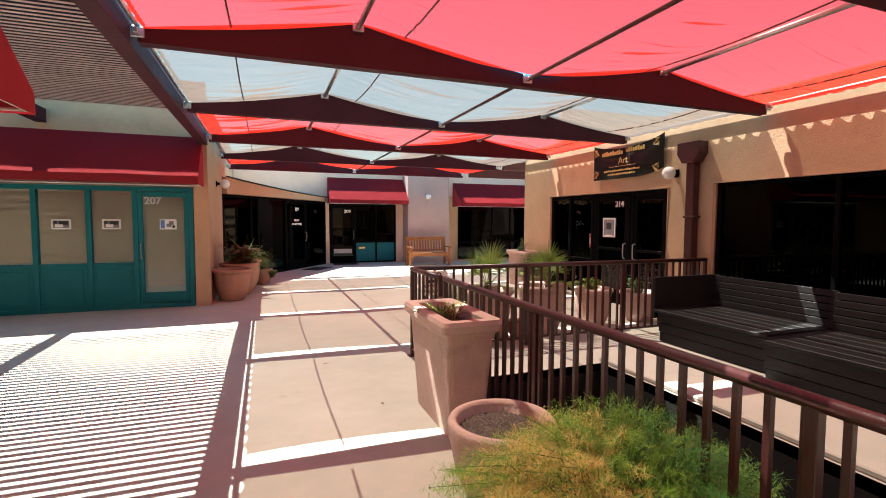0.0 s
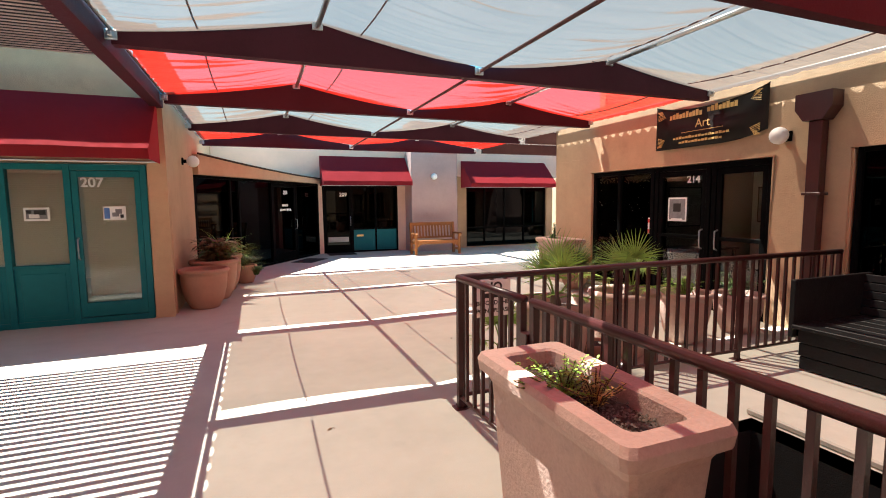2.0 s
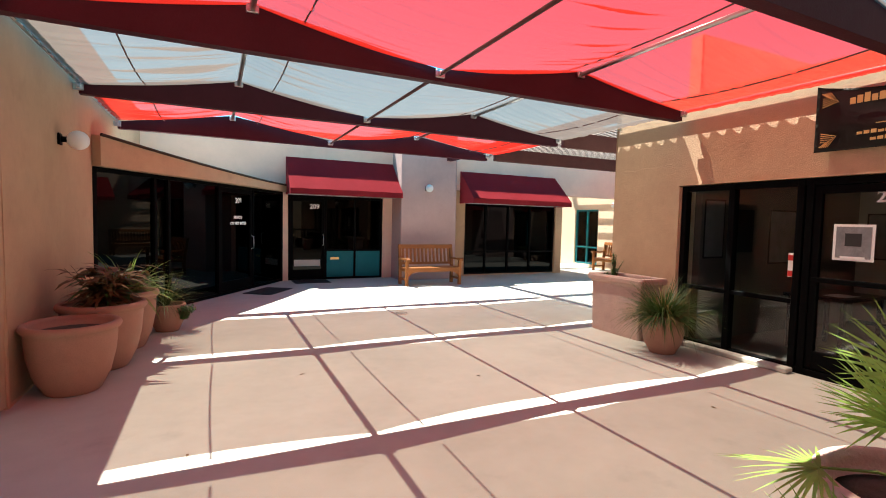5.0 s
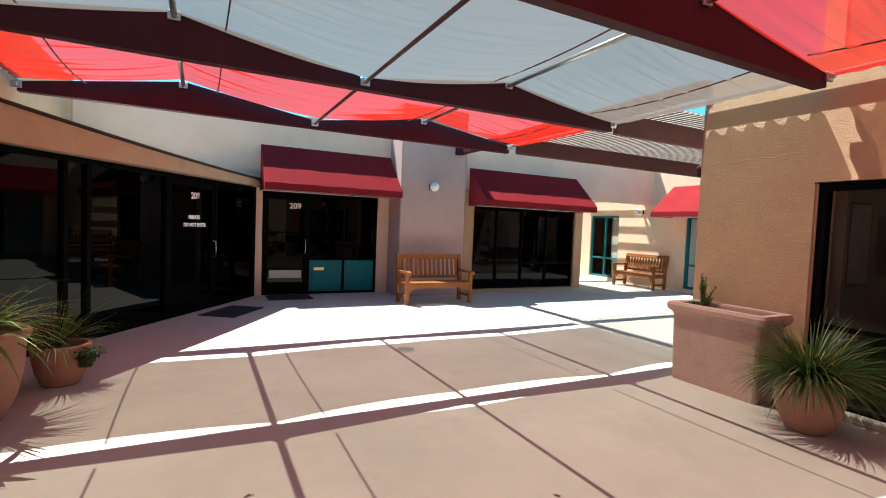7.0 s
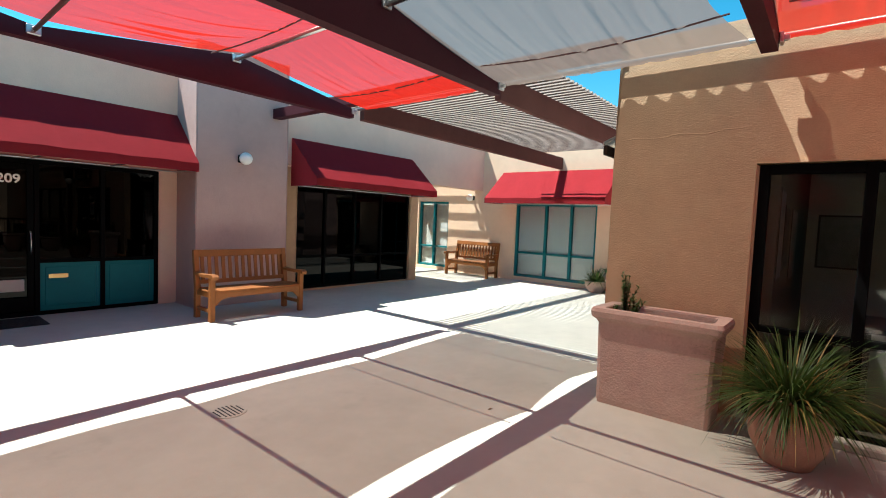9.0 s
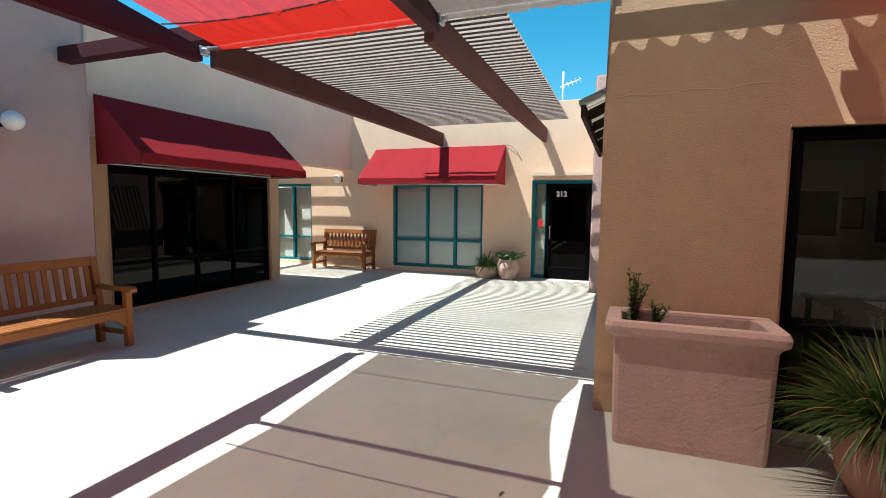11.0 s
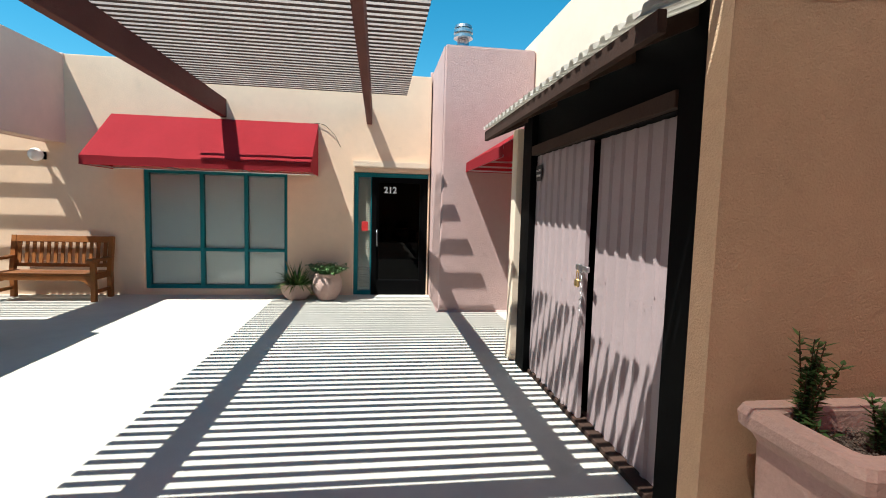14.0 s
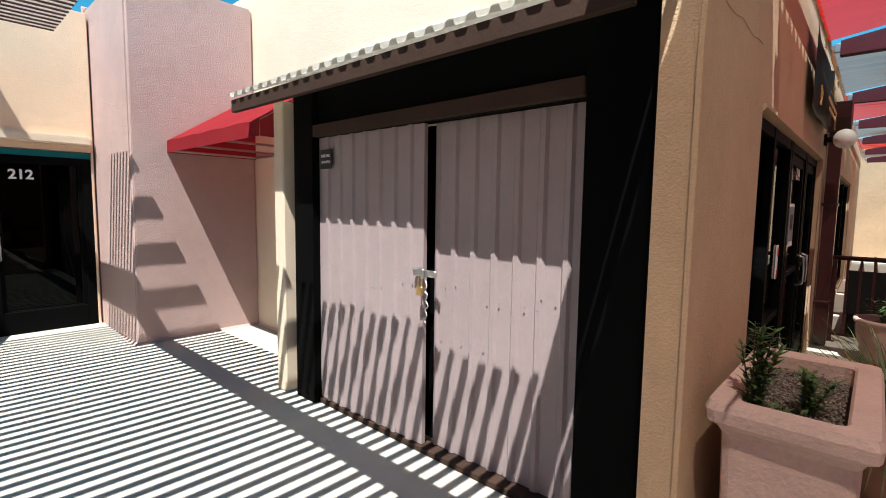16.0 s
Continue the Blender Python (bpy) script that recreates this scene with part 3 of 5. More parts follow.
for k, (a, b, z0) in enumerate(((0.08, 0.7, 0.83), (0.79, 1.43, 0.83), (1.52, 2.16, 0.83), (2.25, 2.82, 0.83), (3.02, 3.66, 0.36))):
    bl = thing("window_blind", "closed beige horizontal slat blind behind glass", "blind", "beige blinds")
    bl.matrix_basis = pose(-4.94, 9.47, 0)
    me = bpy.data.meshes.new("blind_slat")
    bm = bmesh.new()
    box(bm, a, b, 0.0, 0.003, 0.0, 0.0235, m=pose(0, 0.085, 0, -24))
    bm.to_mesh(me)
    bm.free()
    me.materials.append(BLIND)
    n = int((2.0 - z0) / 0.024)
    for i in range(n):
        s = new("blind_slat", me)
        s.parent = bl
        s.location = (0, 0.012 * math.sin(i * 1.7) * 0.2, z0 + 0.024 * i)
    boxed("head_rail", a, b, 0.08, 0.13, 2.0, 2.035, BLIND, bl)
    boxed("backing", a, b, 0.11, 0.115, z0, 2.0, BLIND, bl)


def picture(name, label, at, rz, w, h, inner, frame_mat=PAPER, marks=()):
    th = thing(name, label, "picture", "", at, rz)
    boxed("sheet", -w / 2, w / 2, 0, 0.006, -h / 2, h / 2, frame_mat, th, bevel=0)
    boxed("image", -w / 2 + 0.025, w / 2 - 0.025, -0.003, -0.0005, -h / 2 + 0.025, h / 2 - 0.025, inner, th, bevel=0)
    for x0, x1, z0, z1, m in marks:
        boxed("print_mark", x0 * w, x1 * w, -0.005, -0.0035, z0 * h, z1 * h, m, th, bevel=0)
    return th


for x in (-3.12, -2.42):
    picture("art_print", "small black and white print taped to the glass", (x, 9.506, 1.46), 0, 0.27, 0.17, GREYINK, PAPER, ((-0.3, 0.1, -0.3, 0.0, PAPER), (-0.1, 0.35, -0.05, 0.3, INK), (-0.38, -0.2, 0.05, 0.3, INK)))
picture("art_print", "small drawing with a blue border on the door", (-1.58, 9.506, 1.46), 0, 0.26, 0.18, PAPER, PAPER, ((-0.44, -0.2, -0.4, 0.4, BLUEINK), (-0.1, 0.2, -0.25, 0.05, GREYINK), (0.05, 0.33, -0.05, 0.3, GREYINK), (0.25, 0.4, -0.35, -0.1, INK)))

# shop 208: diagonal smoked glass front
ang208 = math.degrees(math.atan2(17.05 - 12.69, 2.0 + 0.94))
len208 = math.hypot(17.05 - 12.69, 2.94)
w208 = shopfront("window_2", "tall smoked glass shopfront in black frames", len208, 0, 2.16, [1.12, 1.42, 2.75, 3.95], [], (-0.94, 12.69, 0), ang208, BLACK, GLASS_DARK, 0.06, doors={3: 1})
number("208", w208, 3.42, 1.86, 0.14)
number("PRIVATE", w208, 3.4, 1.52, 0.075)
number("DO NOT ENTER", w208, 3.42, 1.40, 0.075)
u208 = Vector((math.cos(radians(ang208)), math.sin(radians(ang208)), 0))
n208 = Vector((u208.y, -u208.x, 0))
bm = bmesh.new()
N = 16
rows = []
for i in range(N + 1):
    f = i / N
    p = Vector((-0.94, 12.69, 0)) + u208 * len208 * f
    out = 0.10 + 0.10 * math.sin(math.pi * f)
    zt = 2.30 + 0.26 * (1 - f) ** 2
    a, b = p + n208 * (0.02 + out), p - n208 * 0.12
    rows.append([bm.verts.new((a.x, a.y, 2.165)), bm.verts.new((a.x, a.y, zt)), bm.verts.new((b.x, b.y, zt + 0.03)), bm.verts.new((b.x, b.y, 2.165))])
for a, b in zip(rows, rows[1:]):
    for k in range(4):
        bm.faces.new((a[k], b[k], b[(k + 1) % 4], a[(k + 1) % 4]))
bm.faces.new(rows[0])
bm.faces.new(rows[-1][::-1])
fas = tagged(part("trim", bm, STUCCO, smooth=False), "tan curved stucco fascia over smoked glass", "fascia", kind="structure")
capm = bmesh.new()
tube(capm, [(r.x, r.y, r.z) for r in [Vector((-0.94, 12.69, 0)) + u208 * len208 * (i / N) + n208 * (0.13 + 0.10 * math.sin(math.pi * i / N)) + Vector((0, 0, 2.315 + 0.26 * (1 - i / N) ** 2)) for i in range(N + 1)]], 0.022, 6)
part("trim_cap", capm, DARKWOOD, fas, "dark brown metal edge cap")
# flat roof over the corner shop, made pale to bounce sun onto the north wall
bm = bmesh.new()
prism(bm, [(-1.1, 12.6), (1.95, 17.1), (-1.1, 17.1)], "z", 2.3, 2.36)
tagged(part("ceiling_208", bm, ROOFMETAL), "flat roof over the corner shop", "ceiling", kind="structure")

# shop 209
w209 = shopfront("window_3", "black framed shopfront with glass door and teal panels", 2.42, 0, 2.1, [0.93, 1.68], [(1, 0.74), (2, 0.74)], (2.12, 17.12, 0), 0, BLACK, GLASS_DARK, 0.055, panels=(1, 2), doors={0: 1})
number("209", w209, 0.65, 1.83, 0.16)
boxed("letter_slot", 1.05, 1.27, 0.008, 0.03, 0.5, 0.56, BRASS, w209, "brass letter slot")
# pale strip set low at the dark door pane
boxed("door_kick_panel", 0.16, 0.80, 0.035, 0.045, 0.34, 0.5, ROOM, w209, "pale strip inside the door glass")
# window 210
w210 = shopfront("window_4", "wide smoked glass window in black frames", 3.2, 0.03, 2.1, [0.72, 1.5, 2.3], [(0, 0.68), (1, 0.68), (2, 0.68), (3, 0.68)], (6.94, 17.0, 0), 0, BLACK, GLASS_DARK, 0.05)
# teal windows of the east wall
wE = shopfront("window_5", "teal window with white roller blinds", 2.26, 0.1, 2.06, [0.88, 1.58], [(0, 0.75), (1, 0.75), (2, 0.75)], (12.84, 15.54, 0), -90, TEAL, GLASS, 0.06)
wN = shopfront("window_6", "teal window with pale blinds in the passage", 1.2, 0.1, 2.09, [0.6], [(0, 0.72), (1, 0.72)], (12.84, 19.07, 0), -90, TEAL, GLASS, 0.06)
for y0, y1 in ((13.34, 15.48), (17.93, 19.02)):
    b = thing("window_blind", "lowered white roller blind behind glass", "blind", "white blinds")
    boxed("sheet", 12.935, 12.94, y0, y1, 0.17, 2.0, BLINDWHITE, b)
    tubed("roller", [(12.95, y0, 1.98), (12.95, y1, 1.98)], 0.02, BLINDWHITE, b)
# door 212
w212 = shopfront("door_1", "teal framed entrance with dark glass door", 1.28, 0, 2.12, [0.32], [], (12.84, 12.18, 0), -90, TEAL, GLASS_DARK, 0.07, doors={1: -1}, clear=(0,), door_mat=BLACK)
number("212", w212, 0.62, 1.83, 0.15)
bm = bmesh.new()
for k in range(62):
    box(bm, 0.085, 0.27, 0.075, 0.079, 0.10 + k * 0.031, 0.122 + k * 0.031)
part("side_blind", bm, BLIND, w212, "pale slat blind in the side light")
boxed("notice", 0.13, 0.24, 0.036, 0.04, 1.12, 1.28, REDPAINT, w212, "small red notice")
boxed("door_leaf_frame", 0.30, 0.39, -0.012, 0.0, 0.0, 2.05, BLACK, w212)
boxed("door_leaf_frame", 1.18, 1.275, -0.012, 0.0, 0.0, 2.05, BLACK, w212)
boxed("door_leaf_frame", 0.39, 1.18, -0.012, 0.0, 1.97, 2.05, BLACK, w212)
boxed("door_leaf_frame", 0.39, 1.18, -0.012, 0.011, 0.0, 0.26, BLACK, w212)
tagged(boxed("trim_door", 12.72, 12.8, 10.9, 12.2, 2.2, 2.32, STUCCO_CREAM, bevel=0.02), "cream stucco ledge over the door", "trim", kind="structure")
# shop 214
w214 = shopfront("window_7", "black framed glass shopfront with double doors", 3.36, 0, 2.07, [0.68, 1.43, 1.52, 2.45, 2.54], [(0, 0.76), (1, 0.76), (3, 1.02), (5, 1.02)], (6.13, 9.33, 0), -90, BLACK, GLASS, 0.07, doors={3: 1, 5: -1})
number("214", w214, 2.18, 1.86, 0.15)
picture("art_print", "printed notice taped to the glass door", (6.155, 7.42, 1.42), -90, 0.34, 0.36, GREYINK, PAPER, ((-0.2, 0.2, -0.1, 0.25, INK), (-0.3, 0.3, -0.45, -0.38, PAPER)))
boxed("notice", 1.33, 1.385, 0.03, 0.04, 1.02, 1.28, PAPER, w214, "white and red notice strip")
boxed("notice_mark", 1.332, 1.383, 0.026, 0.029, 1.03, 1.09, REDPAINT, w214)
boxed("notice_mark", 1.332, 1.383, 0.026, 0.029, 1.20, 1.26, REDPAINT, w214)
tagged(boxed("trim_curb", 5.97, 6.1, 7.85, 9.36, 0, 0.06, CONCRETE, bevel=0.01), "low concrete curb under the shopfront", "curb", kind="structure")
wbig = shopfront("window_8", "wide black glass window above the black bench", 6.1, 0.1, 2.1, [1.55, 3.1, 4.6], [], (6.14, 5.1, 0), -90, BLACK, GLASS_DARK, 0.05)
wD = shopfront("door_2", "black framed glass door under the red awning", 1.44, 0.05, 2.09, [0.7], [], (10.9, 9.48, 0), 180, BLACK, GLASS_DARK, 0.05)
# gallery inside 214
for y, w, h, z, m in ((8.75, 0.55, 0.75, 1.45, GREYINK), (7.9, 0.5, 0.6, 1.5, INK), (7.1, 0.7, 0.5, 1.5, GREYINK), (6.3, 0.6, 0.8, 1.45, INK)):
    picture("framed_painting", "framed dark painting on the gallery wall", (10.2 if y > 7.5 else 11.78, y, z), -90, w, h, m, BLACKWOOD)
for x, w, h, z, m in ((6.62, 0.42, 0.8, 1.52, GREYINK), (7.22, 0.5, 0.6, 1.5, INK), (8.3, 0.9, 0.8, 1.42, GREYINK)):
    picture("framed_painting", "framed dark painting on the gallery wall", (x, 9.19, z), 0, w, h, m, BLACKWOOD)
gp = thing("gallery_partition", "pale free standing gallery partition", "partition")
boxed("panel", 10.21, 10.31, 7.6, 9.15, 0, 2.4, ROOM, gp)
boxed("base", 10.15, 10.37, 7.58, 9.17, 0, 0.06, BLACKWOOD, gp)
gd = thing("white_door", "white panelled door inside the gallery", "door")
boxed("leaf", 8.6, 9.4, 4.02, 4.06, 0.01, 2.02, WHITEPAINT, gd)
boxed("panel", 8.72, 9.28, 4.06, 4.075, 1.1, 1.9, WHITEPAINT, gd)
boxed("panel", 8.72, 9.28, 4.06, 4.075, 0.2, 0.95, WHITEPAINT, gd)
gt = thing("gallery_table", "low dark table with papers inside the gallery", "table")
boxed("tabletop", 7.2, 8.2, 7.9, 8.6, 0.68, 0.72, BLACKWOOD, gt)
for x in (7.26, 8.14):
    for y in (7.96, 8.54):
        boxed("leg", x - 0.025, x + 0.025, y - 0.025, y + 0.025, 0, 0.68, BLACKWOOD, gt)
tagged(boxed("paper_sheet", 7.4, 7.75, 8.0, 8.25, 0.72, 0.724, PAPER), "sheets of white paper on a table", "paper")
slab("floor_room_214", 6.4, 11.8, -6, 9.2, 0.001, 0.006, CARPET, "brown carpet inside the gallery", "floor")
slab("floor_room_209", -1.0, 10.2, 17.4, 21.8, 0.001, 0.006, CARPET, "brown carpet inside the shop", "floor")

# ---------- electrical shed ----------
shed = thing("utility_shed", "mauve corrugated steel utility closet with padlocked double doors", "shed")


def corrugated(bm, x0, x1, z0, z1, y, pitch=0.145, d=0.016):
    prof = []
    x = x0
    while x < x1 - 1e-6:
        for f, h in ((0, 0), (0.62, 0), (0.72, d), (0.90, d)):
            if x + f * pitch <= x1:
                prof.append((x + f * pitch, y + h))
        x += pitch
    prof.append((x1, y))
    lo, hi = [bm.verts.new((a, b, z0)) for a, b in prof], [bm.verts.new((a, b, z1)) for a, b in prof]
    for i in range(len(prof) - 1):
        bm.faces.new((lo[i], lo[i + 1], hi[i + 1], hi[i]))
    back_lo, back_hi = bm.verts.new((x1, y - 0.03, z0)), bm.verts.new((x1, y - 0.03, z1))
    c_lo, c_hi = bm.verts.new((x0, y - 0.03, z0)), bm.verts.new((x0, y - 0.03, z1))
    bm.faces.new((lo[-1], back_lo, back_hi, hi[-1]))
    bm.faces.new((back_lo, c_lo, c_hi, back_hi))
    bm.faces.new((c_lo, lo[0], hi[0], c_hi))


for x0, x1, yd in ((6.60, 7.60, 10.255), (7.635, 8.74, 10.32)):
    bm = bmesh.new()
    corrugated(bm, x0, x1, 0.045, 2.03, yd)
    leaf = part("door", bm, SHEDMETAL, shed, "mauve corrugated steel door with rust at the foot")
    bm = bmesh.new()
    box(bm, -0.004, 0.004, 0, 0.0035, -0.004, 0.004)
    rivet = bpy.data.meshes.new("rivet")
    bm.to_mesh(rivet)
    bm.free()
    rivet.materials.append(SHEDMETAL)
    for k in range(26):
        rv = new("rivet", rivet)
        rv.parent = leaf
        rv.location = (x0 + 0.05 + (x1 - x0 - 0.1) * ((k * 0.618) % 1), yd + 0.015, (0.09, 0.75, 1.02, 1.08, 1.96)[k % 5])
boxed("frame_post", 8.745, 9.0, 10.22, 10.38, 0, 2.46, BLACK, shed, "black painted steel post")
boxed("frame_post", 6.24, 6.595, 10.22, 10.37, 0, 2.46, BLACK, shed, "black painted steel post")
boxed("header", 6.6, 8.74, 10.33, 10.38, 2.035, 2.12, DARKWOOD, shed, "dark brown timber rail above the doors")
# added black sheet that makes the gap between the doors read as shade
boxed("backing", 6.6, 8.74, 10.17, 10.215, 0.045, 2.03, BLACK, shed, "black sheet standing for shade in the door gap")
# black here is the shade under the eave, put into the header's colour
boxed("header", 6.6, 8.74, 10.24, 10.328, 2.035, 2.47, BLACK, shed, "timber header coloured black for the eave's shade")
boxed("corner_post", 9.1, 9.24, 10.25, 10.42, 0, 2.34, STUCCO_CREAM, shed, "tan painted timber post", bevel=0.012)
boxed("side_panel", 9.02, 9.08, 9.55, 10.24, 0, 2.5, DARKWOOD, shed)
boxed("sill", 6.6, 8.74, 10.24, 10.34, 0.0, 0.04, DARKWOOD, shed, "rusty sill")
sg = thing("warning_sign", "small black sign with white capitals", "sign", "", (8.62, 10.345, 1.87), 180)
boxed("plate", -0.07, 0.07, 0, 0.004, -0.07, 0.07, INK, sg, bevel=0)
text_mesh("lettering", "ELECTRIC", 0.026, WHITEVINYL, sg, pose(0, -0.002, 0.022, 90, 0, 0), 0.0008)
text_mesh("lettering", "UTILITIES", 0.026, WHITEVINYL, sg, pose(0, -0.002, -0.022, 90, 0, 0), 0.0008)
lk = thing("padlock", "steel hasp and brass padlock with chain", "padlock", "", (7.6, 10.36, 1.14))
bm = bmesh.new()
box(bm, -0.10, 0.09, -0.02, 0.0, -0.02, 0.02, 0.004)
box(bm, -0.02, 0.02, 0.0, 0.02, -0.03, 0.03, 0.004)
part("hasp", bm, STEEL, lk)
bm = bmesh.new()
box(bm, -0.025, 0.025, 0.012, 0.035, -0.13, -0.075, 0.006)
tube(bm, [(-0.015, 0.022, -0.08), (-0.015, 0.022, -0.03), (0, 0.022, -0.015), (0.015, 0.022, -0.03), (0.015, 0.022, -0.08)], 0.004, 6)
part("lock", bm, BRASS, lk, "brass padlock")
bm = bmesh.new()
for k in range(9):
    a = Vector((-0.045 + 0.006 * math.sin(k), 0.012, -0.02 - k * 0.03))
    tube(bm, [a, a + Vector((0.012 * (-1) ** k, 0.004, -0.015)), a + Vector((0, 0, -0.034))], 0.0035, 5)
part("chain", bm, STEEL, lk)
# its roof
bm = bmesh.new()
RX0, RX1, pitch = 6.285, 9.42, 0.127
prof = []
n = int((RX1 - RX0) / pitch * 12)
for i in range(n + 1):
    x = RX0 + (RX1 - RX0) * i / n
    ph = ((x - RX0) / pitch) % 1.0
    prof.append((x, 0.036 * max(0.0, min(1.0, 2.4 - abs(ph - 0.5) * 9.0))))
rowsr = []
for y, z in ((9.52, 2.86), (10.70, 2.35)):
    rowsr.append([bm.verts.new((x, y, z + h)) for x, h in prof])
for i in range(n):
    bm.faces.new((rowsr[0][i], rowsr[1][i], rowsr[1][i + 1], rowsr[0][i + 1]))
bmesh.ops.solidify(bm, geom=bm.faces[:], thickness=0.007)
part("roof_sheet", bm, ROOFMETAL, shed, "weathered corrugated roof sheet", smooth=False)
boxed("fascia_board", 6.285, 9.40, 10.64, 10.68, 2.245, 2.34, DARKWOOD, shed, "dark chipped fascia board")
for x in (6.5, 7.1, 7.7, 8.3, 8.9, 9.34):
    bm = bmesh.new()
    prism(bm, [(9.52, 2.75), (10.635, 2.25), (10.635, 2.335), (9.52, 2.84)], "x", x - 0.02, x + 0.02)
    part("rafter", bm, DARKWOOD, shed)
tagged(boxed("trim_flashing", 7.9, 9.9, 9.5, 9.53, 2.9, 2.98, WHITEPAINT, bevel=0.006), "white metal flashing on the cream wall", "trim", kind="structure")
fl = thing("roof_flue", "galvanised flue with a ribbed cap", "flue", "", (12.0, 10.5, 3.88))
bm = bmesh.new()
lathe(bm, [(0.09, 0), (0.09, 0.28)], 20)
part("pipe", bm, STEEL, fl, smooth=True)
bm = bmesh.new()
lathe(bm, [(0.10, 0.28), (0.15, 0.29), (0.15, 0.33), (0.11, 0.335), (0.11, 0.36), (0.15, 0.365), (0.15, 0.41), (0.11, 0.415), (0.11, 0.43), (0.14, 0.435), (0.13, 0.48), (0.02, 0.5)], 20)
part("cap", bm, STEEL, fl)

# small things on the walls and the roof
an = thing("roof_antenna", "white television antenna above the parapet", "antenna", "", (13.7, 11.70, 0))
tubed("mast", [(0, 0, 3.6), (0, 0, 4.6)], 0.02, WHITEPAINT, an)
tubed("boom", [(0, 0.06, 4.27), (0, -0.40, 4.42)], 0.014, WHITEPAINT, an)
for k in range(5):
    tubed("element", [(-0.22, -0.02 - 0.085 * k, 4.29 + 0.028 * k), (0.22, -0.02 - 0.085 * k, 4.29 + 0.028 * k)], 0.006, WHITEPAINT, an)
slab_an = tagged(boxed("roof_deck", 13.02, 15.0, 10.9, 22.0, 3.5, 3.6, CONCRETE), "flat roof deck behind the parapet", "roof", kind="structure")

ca = thing("wall_cable", "thin loose grey cable hanging from the stucco wall", "cable")
tubed("cable", [(12.795, 12.85, 2.905), (12.78, 12.76, 2.90), (12.775, 12.676, 2.88), (12.775, 12.585, 2.805), (12.78, 12.50, 2.71), (12.795, 12.416, 2.536)], 0.004, DARKWOOD, ca, n=5)
seam = thing("plaster_seam", "hairline plaster ridge across the tan stucco wall", "plaster seam")
tubed("ridge", [(6.1018, 10.43 - 0.12 * k, 2.335 + 0.012 * math.sin(k * 1.9) + 0.004 * k) for k in range(9)], 0.004, STUCCO, seam, n=5)


# ---------- stairwell and railings ----------
st = tagged(new("stairwell"), "dark concrete stairwell behind the railing", "stairwell", kind="structure")
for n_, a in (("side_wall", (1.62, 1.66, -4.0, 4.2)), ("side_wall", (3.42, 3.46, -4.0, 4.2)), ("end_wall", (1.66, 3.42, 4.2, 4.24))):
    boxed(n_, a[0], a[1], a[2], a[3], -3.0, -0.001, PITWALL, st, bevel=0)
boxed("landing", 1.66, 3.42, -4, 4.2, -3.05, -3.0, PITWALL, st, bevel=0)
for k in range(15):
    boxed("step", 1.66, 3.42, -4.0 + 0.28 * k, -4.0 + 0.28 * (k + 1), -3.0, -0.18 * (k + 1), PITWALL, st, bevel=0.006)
tagged(boxed("trim_ledge", 3.44, 3.62, -4.0, 4.26, 0.001, 0.05, CONCRETE, bevel=0.012), "raised concrete edge of the stairwell", "ledge", kind="structure")


def railing(label, p, q, h=1.0, step=0.118, post_ends=True, low=0.09):
    th = thing("railing", label, "railing", "maroon railings", p)
    v = Vector(q) - Vector(p)
    L = v.length
    th.matrix_basis = pose(*p, 0, 0, math.degrees(math.atan2(v.y, v.x)))
    tubed("handrail", [(-0.02, 0, h), (L + 0.02, 0, h)], 0.027, RAILPAINT, th, "worn glossy maroon handrail", n=12)
    tubed("bottom_rail", [(0, 0, low), (L, 0, low)], 0.016, RAILPAINT, th, n=8)
    bm = bmesh.new()
    box(bm, -0.012, 0.012, -0.012, 0.012, low, h - 0.02)
    me = bpy.data.meshes.new("baluster")
    bm.to_mesh(me)
    bm.free()
    me.materials.append(RAILPAINT)
    n = int(L / step)
    for k in range(1, n):
        b = new("baluster", me)
        b.parent = th
        b.location = (L * k / n, 0, 0)
    ps = [0, L] if L < 2.0 else [0] + [L * k / round(L / 1.5) for k in range(1, round(L / 1.5))] + [L]
    for x in ps:
        boxed("post", x - 0.021, x + 0.021, -0.021, 0.021, -0.02, h - 0.01, RAILPAINT, th, bevel=0.003)
        boxed("base_plate", x - 0.05, x + 0.05, -0.05, 0.05, 0.0, 0.008, RAILPAINT, th, bevel=0.002)
    return th


railing("maroon painted steel railing beside the stairwell", (1.59, 4.18, 0), (1.59, -3.9, 0))
railing("short maroon steel railing section with a corner", (1.56, 5.16, 0), (1.58, 4.30, 0))
railing("maroon painted steel railing in front of potted palms", (1.60, 5.18, 0), (5.95, 5.10, 0), 1.0, 0.115)
tagged(boxed("gate_latch", 1.55, 1.63, 4.205, 4.275, 0.74, 0.82, RAILPAINT), "maroon steel latch on the rail post", "latch")
ns = thing("notice_sign", "white sign with black capitals tied to the railing", "sign", "", (1.83, 5.14, 0.83), 0)
boxed("plate", -0.15, 0.15, 0, 0.004, -0.14, 0.14, WHITEVINYL, ns, bevel=0.001)
text_mesh("lettering", "NO", 0.095, INK, ns, pose(0, -0.002, 0.085, 90, 0, 0), 0.0008, bold=0.003)
boxed("unreadable_line", -0.10, 0.11, -0.003, -0.0005, 0.005, 0.04, INK, ns, bevel=0)
text_mesh("lettering", "BEYOND THIS", 0.045, INK, ns, pose(0, -0.002, -0.035, 90, 0, 0), 0.0008, bold=0.001)
text_mesh("lettering", "POINT PLEASE", 0.045, INK, ns, pose(0, -0.002, -0.095, 90, 0, 0), 0.0008, bold=0.001)


